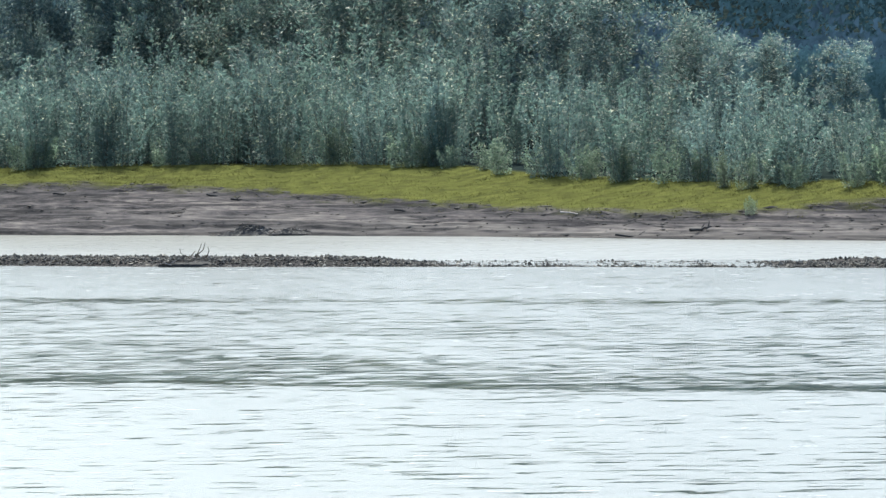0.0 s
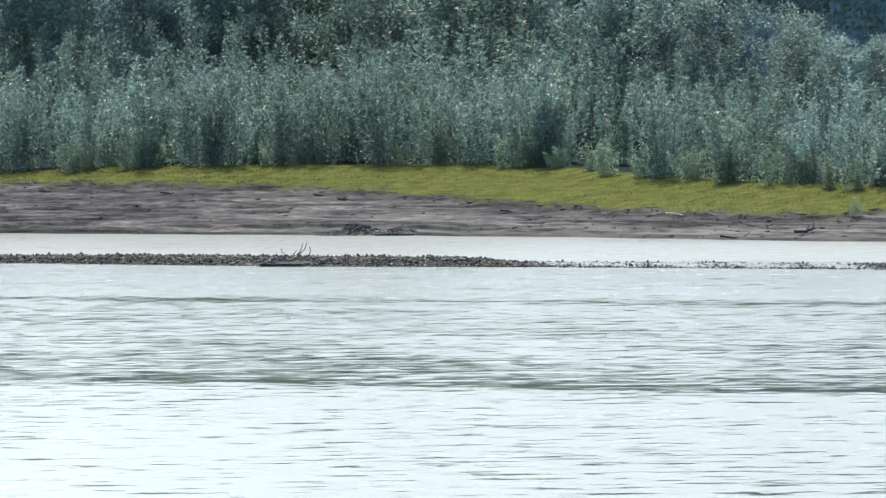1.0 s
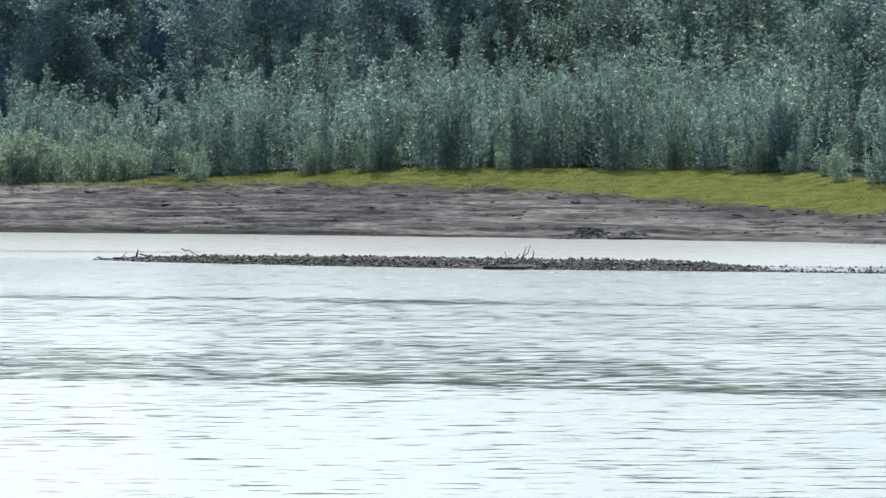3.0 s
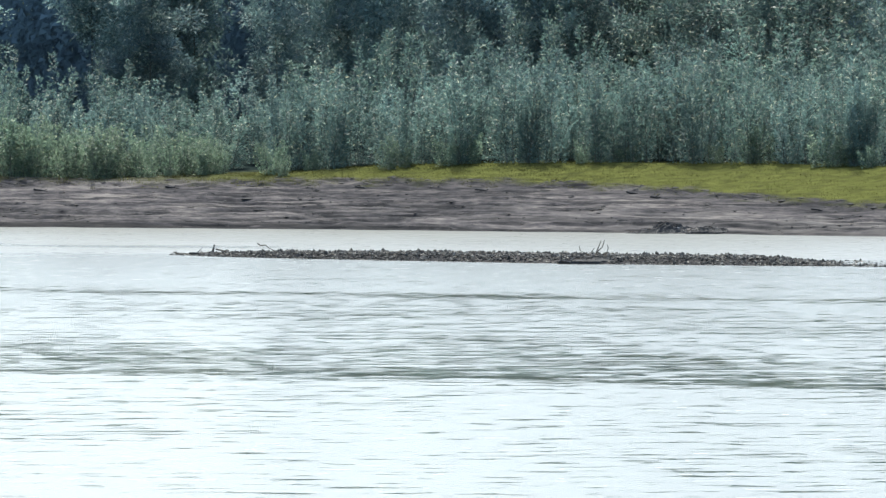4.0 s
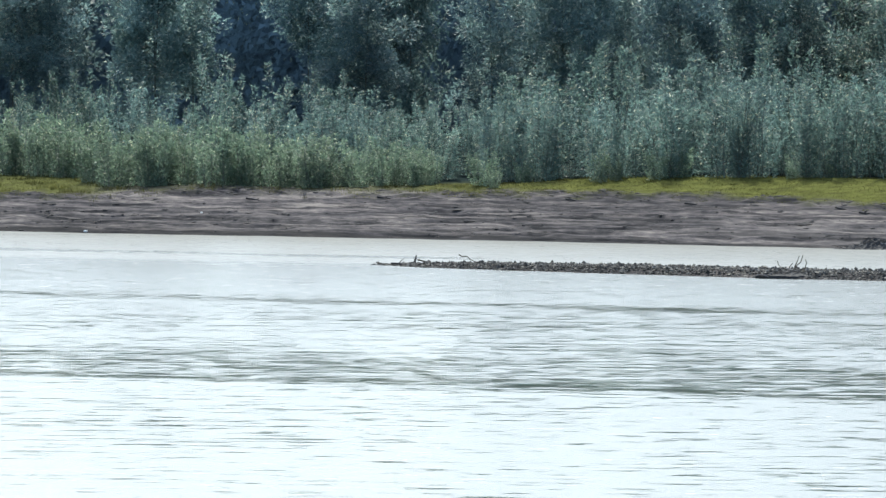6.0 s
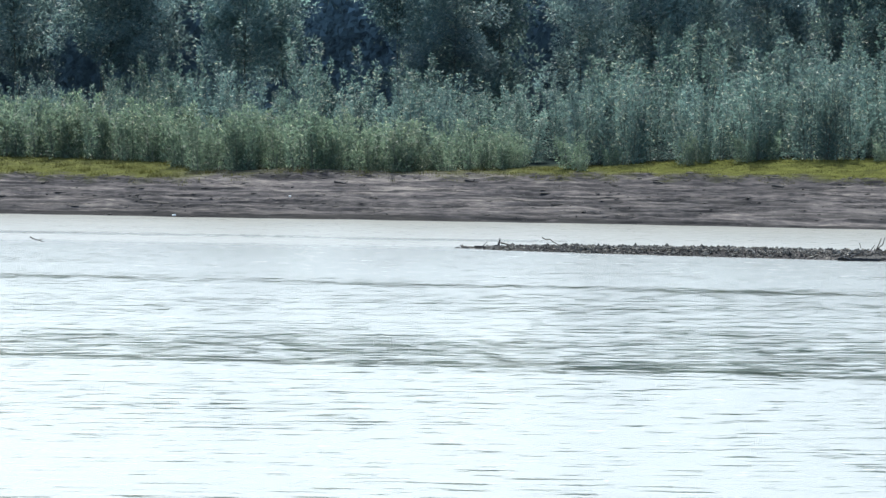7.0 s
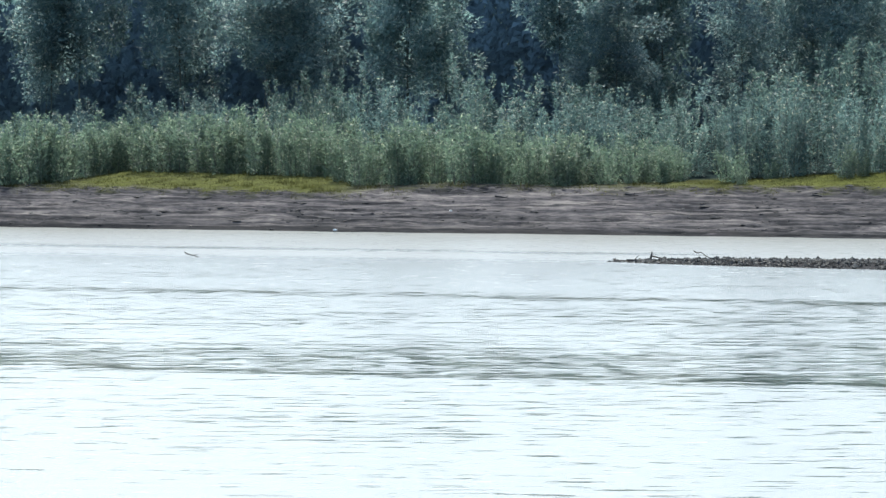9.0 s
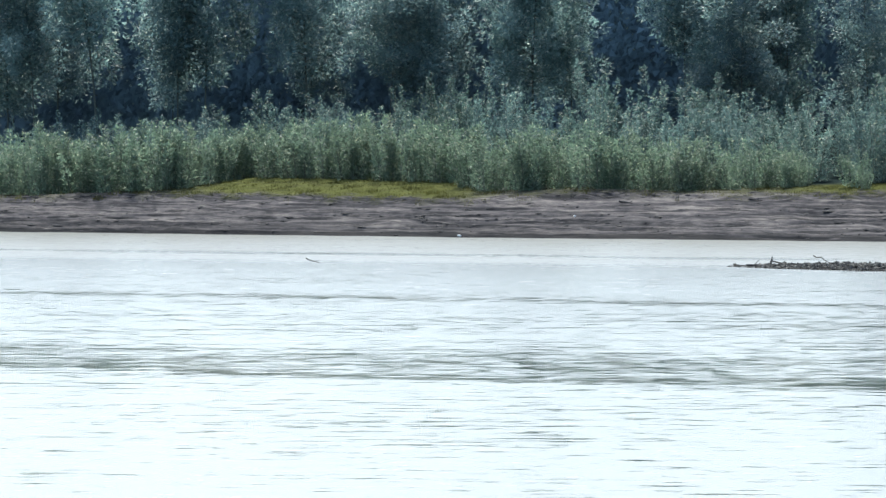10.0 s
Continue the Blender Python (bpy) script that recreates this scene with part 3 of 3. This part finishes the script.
# willow thicket
MIDTALL = lambda x: float(np.interp(x, [-30, -14, -10.6, -9.8, -4, 8, 15.5, 17.3, 19, 24], [1.25, 1.35, 1.45, 1.9, 1.95, 1.9, 1.85, 1.85, 1.35, 1.1]))
BACK = lambda x: float(np.interp(x, [-6, -1, 1.5], [3.4, 2.4, 0]))
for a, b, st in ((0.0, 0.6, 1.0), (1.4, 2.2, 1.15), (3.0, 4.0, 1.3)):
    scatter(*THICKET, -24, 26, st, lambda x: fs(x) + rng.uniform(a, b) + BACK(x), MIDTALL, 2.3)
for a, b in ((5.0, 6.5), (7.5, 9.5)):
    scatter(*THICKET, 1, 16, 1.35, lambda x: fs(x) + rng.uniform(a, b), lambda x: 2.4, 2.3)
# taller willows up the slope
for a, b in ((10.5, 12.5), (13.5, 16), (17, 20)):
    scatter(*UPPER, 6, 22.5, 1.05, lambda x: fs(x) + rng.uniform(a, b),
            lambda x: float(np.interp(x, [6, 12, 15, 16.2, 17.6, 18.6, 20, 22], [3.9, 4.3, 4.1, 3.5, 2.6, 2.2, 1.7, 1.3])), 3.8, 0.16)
# young poplars
POPLARS = (TREE, "young poplar with a ragged grey-green crown", "tree", "poplars behind the willows")
for a, b, st, kinds, x0, x1 in ((9.5, 12, 1.75, BARE, -26, -2.5), (13, 17, 2.5, BARE, -26, -2.5), (9.5, 12, 1.9, TALL, -2.5, 8.5), (13, 17, 1.9, TALL, -2.5, 8.5)):
    scatter("young_poplar", kinds, *POPLARS, x0, x1, st, lambda x: fs(x) + rng.uniform(a, b), lambda x: 6.0, 6.2)
# added row, crowns mostly out of view, to shade the growth in the wood
scatter("young_poplar", SHADING, TREE, "tall poplar added behind the willows to shade the wood", "tree", "poplars behind the willows",
        -30, 12, 2.2, lambda x: fs(x) + rng.uniform(23, 26.5), lambda x: 9.0, 6.2)
scatter("young_poplar", TALL, *POPLARS, 14.5, 27, 1.5, lambda x: fs(x) + rng.uniform(21, 26),
        lambda x: float(np.interp(x, [14.5, 16.6, 18.4, 20.5, 27], [3.4, 2.5, 1.6, 1.2, 1.0])), 6.2)


def make_far_woods():
    """Spruces far behind, one mass of needles."""
    r = np.random.default_rng(9)
    B, D = [], []
    for i in range(150):
        x = r.uniform(14, 34)
        y = float(shore(np.array([x]))[0]) + r.uniform(45, 120)
        z0, h = ground_at(x, y) - 0.5, r.uniform(7, 12)
        k = 1000
        u = r.uniform(0.0, 1.0, k) ** 0.8
        a = r.uniform(0, 6.28, k)
        rad = (1.02 - u) * h * 0.17 * r.uniform(0.3, 1.0, k)
        B.append(np.stack([x + np.cos(a) * rad, y + np.sin(a) * rad, z0 + u * h], 1))
        D.append(np.stack([np.cos(a), 0.3 * np.sin(a), r.uniform(-1.2, -0.4, k)], 1))
    V, F = leaves_arrays(np.concatenate(B), np.concatenate(D), 0.24, 0.14, r, (0, 1, 0.0))
    return tagged(new("far_woods", mesh_from("far_woods", V, F, M_HAZY_SHADE)), "dark spruce woods far behind the river bank", "woods", kind="stuff")


make_far_woods()


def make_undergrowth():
    """The dense growth deep in the wood, its dark colour standing in for shade, one mass."""
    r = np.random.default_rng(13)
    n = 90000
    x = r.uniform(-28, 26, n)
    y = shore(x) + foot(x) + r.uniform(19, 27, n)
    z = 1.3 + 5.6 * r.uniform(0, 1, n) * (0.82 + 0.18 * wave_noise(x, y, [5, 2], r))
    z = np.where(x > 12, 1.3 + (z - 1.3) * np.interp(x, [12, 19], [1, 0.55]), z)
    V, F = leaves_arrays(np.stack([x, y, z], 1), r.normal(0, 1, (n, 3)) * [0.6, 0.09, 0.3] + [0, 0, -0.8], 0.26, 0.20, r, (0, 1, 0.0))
    return tagged(new("undergrowth", mesh_from("undergrowth", V, F, M_HAZY_SHADE)), "dense growth deep in the poplar wood, coloured dark for shade", "undergrowth", kind="stuff")


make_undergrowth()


def make_shade_thicket():
    """Low dense growth in the gap beyond the willows, coloured dark as the wood's shade, one mass."""
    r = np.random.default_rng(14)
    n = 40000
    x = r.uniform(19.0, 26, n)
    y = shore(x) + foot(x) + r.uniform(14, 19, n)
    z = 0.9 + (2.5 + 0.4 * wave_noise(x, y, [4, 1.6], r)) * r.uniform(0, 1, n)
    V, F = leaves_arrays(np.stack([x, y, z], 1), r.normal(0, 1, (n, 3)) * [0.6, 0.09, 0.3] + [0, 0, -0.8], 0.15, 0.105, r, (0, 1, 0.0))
    return tagged(new("spruce_thicket", mesh_from("spruce_thicket", V, F, M_HAZY_SHADE)), "low thicket coloured dark for the shade in a gap of the wood", "thicket", kind="stuff")


make_shade_thicket()


def make_turf():
    """Short blades on the turf above the mud."""
    r = np.random.default_rng(31)
    n = 160000
    x = r.uniform(-21, 21, n)
    s = turf_edge(x) - 0.15 + (foot(x) + 1.2 - turf_edge(x) + 0.15) * r.uniform(0, 1, n)
    sparse = np.interp(x, [-30, -17, -15, -9.5, -8, -3, -1, 2], [0.25, 0.2, 0.9, 0.9, 0.25, 0.25, 0.7, 1])
    patch = wave_noise(x, s * 2, [1.4, 0.6], r) * 0.3
    keep = r.uniform(0, 1, n) < sparse + patch
    x, s = x[keep], s[keep]
    n = len(x)
    y = shore(x) + s
    z = land(x, y)
    b = np.stack([x, y, z - 0.01], 1)
    tuft = np.clip(wave_noise(x, s * 1.5, [1.3, 0.5], r) - 0.35, 0, 1)
    h = r.uniform(0.012, 0.035, n) + 0.16 * tuft * r.uniform(0.2, 1, n) * np.interp(x, [-3, 2], [1, 0.25])
    lean = r.normal(0, 0.03, (n, 2))
    w = r.uniform(0.004, 0.010, n)
    a = r.uniform(0, 3.14, n)
    o = np.stack([np.cos(a) * w, np.sin(a) * w, np.zeros(n)], 1)
    tip = b + np.stack([lean[:, 0], lean[:, 1], h], 1)
    V = np.stack([b - o, b + o, tip], 1).reshape(-1, 3)
    return tagged(new("turf", mesh_from("turf", V, np.arange(3 * n).reshape(n, 3), M_GRASS)), "short yellow-green turf above the mud bank", "grass", kind="stuff")


make_turf()


# ---------------------------------------------------------------- gravel bar
ICO_V = []
PHI = (1 + 5 ** 0.5) / 2
for a in (-1, 1):
    for b in (-PHI, PHI):
        ICO_V += [(0, a, b), (a, b, 0), (b, 0, a)]
ICO_V = np.array(ICO_V) / math.sqrt(1 + PHI * PHI)
_bm = bmesh.new()
for v in ICO_V:
    _bm.verts.new(v)
bmesh.ops.convex_hull(_bm, input=_bm.verts)
_bm.verts.index_update()
ICO_V = np.array([v.co[:] for v in _bm.verts])
ICO_F = np.array([[v.index for v in f.verts] for f in _bm.faces])
_bm.free()


OCT_V = np.array([(1, 0, 0), (0, 1, 0), (-1, 0, 0), (0, -1, 0), (0, 0, 1), (0, 0, -1)], float)
OCT_F = np.array([(0, 1, 4), (1, 2, 4), (2, 3, 4), (3, 0, 4), (1, 0, 5), (2, 1, 5), (3, 2, 5), (0, 3, 5)])


def pebble_mesh(seed, mat=None):
    r = np.random.default_rng(seed)
    v = ICO_V * r.uniform(0.8, 1.15, (12, 1)) * np.array([1.0, r.uniform(0.65, 0.95), r.uniform(0.45, 0.75)])
    return mesh_from("stone", v, ICO_F, mat or M_STONE, True)


def bar_spots(n, r, x0=-1.5, x1=24):
    x = r.uniform(x0, x1, n)
    depth = np.interp(x, [-2.6, -1.6, 0.5, 4, 30], [0.2, 1.6, 3.2, 4.2, 4.5])
    y = bar_near(x) + depth * r.beta(1.0, 1.35, n)
    return x, y


def make_bar():
    bar = tagged(empty("gravel_bar", pose(5, 113, 0)), "low bar of dark wet gravel in midstream", "gravel bar", kind="structure")
    inv = Matrix.Translation((-5, -113, 0))
    r = np.random.default_rng(55)
    kinds = [pebble_mesh(i) for i in range(8)]
    x, y = bar_spots(300, r, -1.0, 15)
    y = bar_near(x) + r.uniform(0, 1.4, 300)
    for i in range(300):
        k = r.uniform(0.018, 0.036)
        z = max(ground_at(x[i], y[i]), -0.06)
        part("stone", kinds[i % 8], bar, at=inv @ pose(x[i], y[i], z + 0.3 * k, r.uniform(-20, 20), r.uniform(-20, 20), r.uniform(0, 360)) @ Matrix.Diagonal((k, k, k, 1)))
    n = 15000
    x, y = bar_spots(n, r)
    front = r.uniform(0, 1, n) < 0.35
    y = np.where(front, bar_near(x) + r.uniform(-0.06, 0.5, n), y)
    z = np.maximum(land(x, y), -0.06)
    k = r.gamma(4, 0.0038, n) + 0.007
    rot = r.uniform(0, 6.28, n)
    v = OCT_V[None] * r.uniform(0.7, 1.3, (n, 6, 1)) * np.stack([np.ones(n), r.uniform(0.6, 0.95, n), r.uniform(0.5, 0.9, n)], 1)[:, None, :] * k[:, None, None]
    v = v + r.normal(0, 0.12, (n, 6, 3)) * k[:, None, None]
    c, s = np.cos(rot)[:, None], np.sin(rot)[:, None]
    V = np.stack([x[:, None] + c * v[..., 0] - s * v[..., 1], y[:, None] + s * v[..., 0] + c * v[..., 1], (z + 0.35 * k)[:, None] + v[..., 2]], -1)
    V -= np.array([5, 113, 0])
    F = (np.arange(n)[:, None, None] * 6 + OCT_F[None]).reshape(-1, 3)
    ob = part("gravel", mesh_from("gravel", V.reshape(-1, 3), F, M_STONE), bar)
    tagged(ob, kind="stuff")


make_bar()


# ---------------------------------------------------------------- driftwood and debris
def stick(name, m, length, radius, mat, label, category="driftwood", group="", seed=0, forks=1):
    """A worn stick with a bend and side twigs, each a part."""
    r = np.random.default_rng(seed)
    ob = empty(name, m)
    t = np.linspace(-0.5, 0.5, 7)
    pts = np.stack([t * length, r.normal(0, 0.025 * length, 7), r.normal(0, 0.02 * length, 7)], 1)
    v, f = tube_arrays(pts, np.linspace(radius, radius * 0.45, 7), 6)
    part("stem", mesh_from("stem", v, f, mat, True), ob)
    for i in range(forks):
        k = r.integers(2, 6)
        L = length * r.uniform(0.2, 0.4)
        d = Vector((r.uniform(0.2, 1), r.uniform(-0.6, 0.6), r.uniform(0.2, 0.9))).normalized() * L
        p = Vector(pts[k])
        v, f = tube_arrays([p, p + d * 0.5 + Vector((0, 0, 0.02 * L)), p + d], [radius * 0.5, radius * 0.4, radius * 0.2], 5)
        part("twig", mesh_from("twig", v, f, mat, True), ob)
    return tagged(ob, label, category, group)


def dead_sapling(x, y):
    """Bare twigs standing out of the gravel."""
    ob = empty("dead_sapling", pose(x, y, ground_at(x, y)) @ Matrix.Diagonal((0.85, 0.85, 0.64, 1)))
    for pts in ([(0, 0, -0.05), (0.02, 0, 0.14), (0.07, 0.02, 0.28), (0.10, 0.02, 0.40)],
                [(0.02, 0, 0.12), (0.13, 0.03, 0.24), (0.17, 0.03, 0.42)],
                [(-0.02, 0, -0.05), (-0.17, 0, 0.08), (-0.29, 0.02, 0.16), (-0.31, 0.03, 0.27)],
                [(0.05, 0, -0.05), (0.21, 0, 0.10), (0.24, 0, 0.22), (0.22, 0, 0.31)],
                [(-0.10, 0, 0.03), (-0.08, 0.02, 0.12), (-0.02, 0.02, 0.22)]):
        v, f = tube_arrays(pts, np.linspace(0.014, 0.006, len(pts)), 5)
        part("twig", mesh_from("twig", v, f, M_WOOD, True), ob)
    return tagged(ob, "bare dead sapling with forked twigs on the gravel bar", "dead sapling")


def mound(name, m, size, label, category, seed, sticks, thick, peak=0.0):
    """A ragged heap of soil, roots and sticks, its summit off centre."""
    r = np.random.default_rng(seed)
    ob = empty(name, m)

    def top(u, v):
        d = math.hypot(u, v)
        lump = 1 + 0.45 * noise.noise(Vector((u * 2.2, v * 2.2, seed))) + 0.4 * noise.noise(Vector((u * 6, v * 6, seed + 9))) + 0.4 * noise.noise(Vector((u * 15, v * 15, seed + 5)))
        shape = max(0.0, 1 - d) ** 0.55 * (0.7 + 0.28 * math.exp(-((u - peak) / 0.33) ** 2))
        return size[2] * shape * lump - 0.02 if d < 0.97 else -0.2

    n = 44
    V = [(size[0] * u, size[1] * v, top(u, v)) for v in np.linspace(-1, 1, n) for u in np.linspace(-1, 1, n)]
    part("soil_body", mesh_from("soil_body", np.array(V), grid_faces(n, n), M_CLOD), ob)
    for i in range(sticks):
        u, v = r.uniform(-0.85, 0.85), r.uniform(-0.8, 0.3)
        a = r.normal(0, 0.5) + (3.14 if r.uniform() < 0.5 else 0)
        L = size[0] * r.uniform(0.12, 0.4)
        p = Vector((u * size[0], v * size[1], max(0.0, top(u, v))))
        d = Vector((math.cos(a) * L, math.sin(a) * L * 0.6, L * r.uniform(-0.1, 0.55)))
        k = Vector((r.normal(0, 0.06), 0, r.normal(0, 0.1))) * L
        w = thick * r.uniform(0.5, 1.3)
        f = tube_arrays([p - d * 0.4, p + d * 0.15 + k, p + d * 0.6], [w, w * 0.8, w * 0.35], 4)
        part("stick", mesh_from("stick", f[0], f[1], M_PALEWOOD if r.uniform() < 0.06 else M_WOOD if i % 2 else M_CLOD), ob)
    return tagged(ob, label, category)


def bank_pose(x, s, lift=0.0, rz=0, ry=0):
    y = float(shore(np.array([x]))[0]) + s
    return pose(x, y, ground_at(x, y) + lift, 0, ry, rz)


dead_sapling(5.55, bar_near(5.55) + 0.7)
mound("debris_mat", pose(5.5, float(bar_near(5.5)) + 0.4, 0.05), (0.6, 0.5, 0.10), "dark matted flood debris on the gravel bar", "flood debris", 3, 90, 0.008)
mound("root_mass", bank_pose(7.95, 0.2, -0.02), (0.92, 0.45, 0.25), "dark torn-off root mass lying at the waterline", "root mass", 8, 34, 0.010, 0.15)
mound("brush_heap", bank_pose(8.8, 0.25, -0.01), (0.55, 0.35, 0.13), "low dark heap of washed-up brush at the waterline", "brush heap", 6, 40, 0.010, -0.4)
BARGROUP = "driftwood on the gravel bar"
stick("driftwood_stick", pose(-0.45, 119.5, 0.06, 0, 12, 15), 0.5, 0.014, M_WOOD, "grey crooked driftwood stick on the bar's tip", group=BARGROUP, seed=1, forks=0)
stick("driftwood_stick", pose(-1.25, 120.6, 0.015, 0, 1, 25), 0.32, 0.016, M_WOOD, "grey crooked driftwood stick on the bar's tip", group=BARGROUP, seed=2, forks=0)
stick("driftwood_stick", pose(0.22, 119.0, 0.14, 0, 22, -10), 0.42, 0.011, M_WOOD, "thin grey driftwood stick leaning on gravel", group=BARGROUP, seed=3, forks=0)
stick("driftwood_stick", pose(0.2, 118.0, 0.03, 0, -14, 20), 0.3, 0.012, M_PALEWOOD, "short bleached driftwood stick on wet gravel", group=BARGROUP, seed=4, forks=0)
stick("driftwood_stick", pose(-0.95, 119.7, 0.02, 0, 9, -14), 0.4, 0.016, M_CLOD, "dark crooked driftwood stick on the bar's tip", group=BARGROUP, seed=5, forks=1)
mound("debris_mat", pose(-0.25, 118.75, 0.01), (0.36, 0.3, 0.075), "dark matted flood debris on the bar's tip", "flood debris", 11, 40, 0.008)
stick("driftwood_stub", pose(-0.75, 120.7, 0.09, 0, -80, 0), 0.16, 0.024, M_CLOD, "upright driftwood stub on the bar's tip", seed=6, forks=1)
stick("river_snag", pose(-9.0, 123.6, 0.03, 0, 17, -12), 0.34, 0.012, M_WOOD, "thin dark branch end sticking out of the river", seed=7)
stick("bleached_branch", bank_pose(13.85, 1.9, 0.03, -12, 6), 0.55, 0.016, M_PALEWOOD, "pale bleached branch lying on the mud", seed=8)
stick("bank_driftwood", bank_pose(15.75, 0.75, 0.05, 10, -6), 0.42, 0.035, M_CLOD, "dark soaked driftwood lying on the mud", seed=9, forks=2)
stick("bank_driftwood", bank_pose(14.55, 0.1, 0.03, -20, 4), 0.5, 0.025, M_CLOD, "dark soaked driftwood lying on the mud", seed=10, forks=1)
for x, s, k in ((-6.2, 2.35, 0.035), (-8.65, 0.1, 0.05)):
    ob = new("pale_pebble", pebble_mesh(70 + int(k * 1000), M_PALESTONE))
    ob.matrix_basis = bank_pose(x, s, k * 0.4) @ Matrix.Diagonal((k, k, k, 1))
    tagged(ob, "single whitish pebble lying on the mud", "pebble")


def make_clods():
    """Crumbs and clods of soil strewn over the mud, thickest along the ledges' broken edges."""
    r = np.random.default_rng(91)
    n = 26000
    x = r.uniform(-21, 21, n)
    s = turf_edge(x) * 1.12 * r.beta(1.0, 0.9, n)
    face_shade = ledges(x, s)[2]
    keep = r.uniform(0, 1, n) < 0.02 + 0.22 * (face_shade > 0.25) + 0.10 * (np.abs(s - turf_edge(x) - 0.1) < 0.35)
    x, s = x[keep], s[keep]
    n = len(x)
    y = shore(x) + s
    z = land(x, y)
    k = r.gamma(1.8, 0.0062, n) + 0.007
    v = OCT_V[None] * r.uniform(0.7, 1.25, (n, 6, 1)) * np.stack([r.uniform(1.2, 4.5, n), np.ones(n), r.uniform(0.35, 0.8, n)], 1)[:, None, :] * k[:, None, None]
    V = v + np.stack([x, y, z + 0.25 * k], 1)[:, None, :]
    F = (np.arange(n)[:, None, None] * 6 + OCT_F[None]).reshape(-1, 3)
    return tagged(new("soil_crumbs", mesh_from("soil_crumbs", V.reshape(-1, 3), F, M_CLOD)), "dark clods of soil strewn over the mud", "soil crumbs", kind="stuff")


make_clods()


def bank_shrub(name, label, category, x, s, size):
    y = float(shore(np.array([x]))[0]) + s
    return plant(name, LOW[int(abs(x) * 7) % 5], ("stemwork", "foliage"), label, category, "",
                 pose(x, y, ground_at(x, y) - 0.02, 0, 0, x * 70), (size, size, size))


# a bush standing by itself on the turf, and a weed at its edge
bank_shrub("young_willow", "low young willow standing alone on the turf", "shrub", 2.45, fs(2.45) - 0.75, 0.52)
bank_shrub("young_willow", "low young willow standing alone on the turf", "shrub", 2.85, fs(2.85) - 0.6, 0.42)
bank_shrub("young_willow", "low young willow standing alone on the turf", "shrub", 0.2, fs(0.2) - 0.8, 0.36)
bank_shrub("weed_sprig", "small leafy weed at the edge of the mud", "weed", 16.75, 2.1, 0.26)
# dark sticks added in place of slump scars in the bank below the turf
for i, (x, s, turn) in enumerate(((7.45, 3.75, -25), (7.9, 3.4, -18), (-2.2, 4.0, -30), (1.9, 4.1, -22), (4.4, 3.9, -15), (-5.1, 3.6, 12), (10.9, 2.3, -12))):
    stick("scar_stick", bank_pose(x, s, 0.02, turn, 8), 0.34, 0.024, M_CLOD, "dark stick standing in for a slump scar below the turf", "root", "roots below the turf", 40 + i)
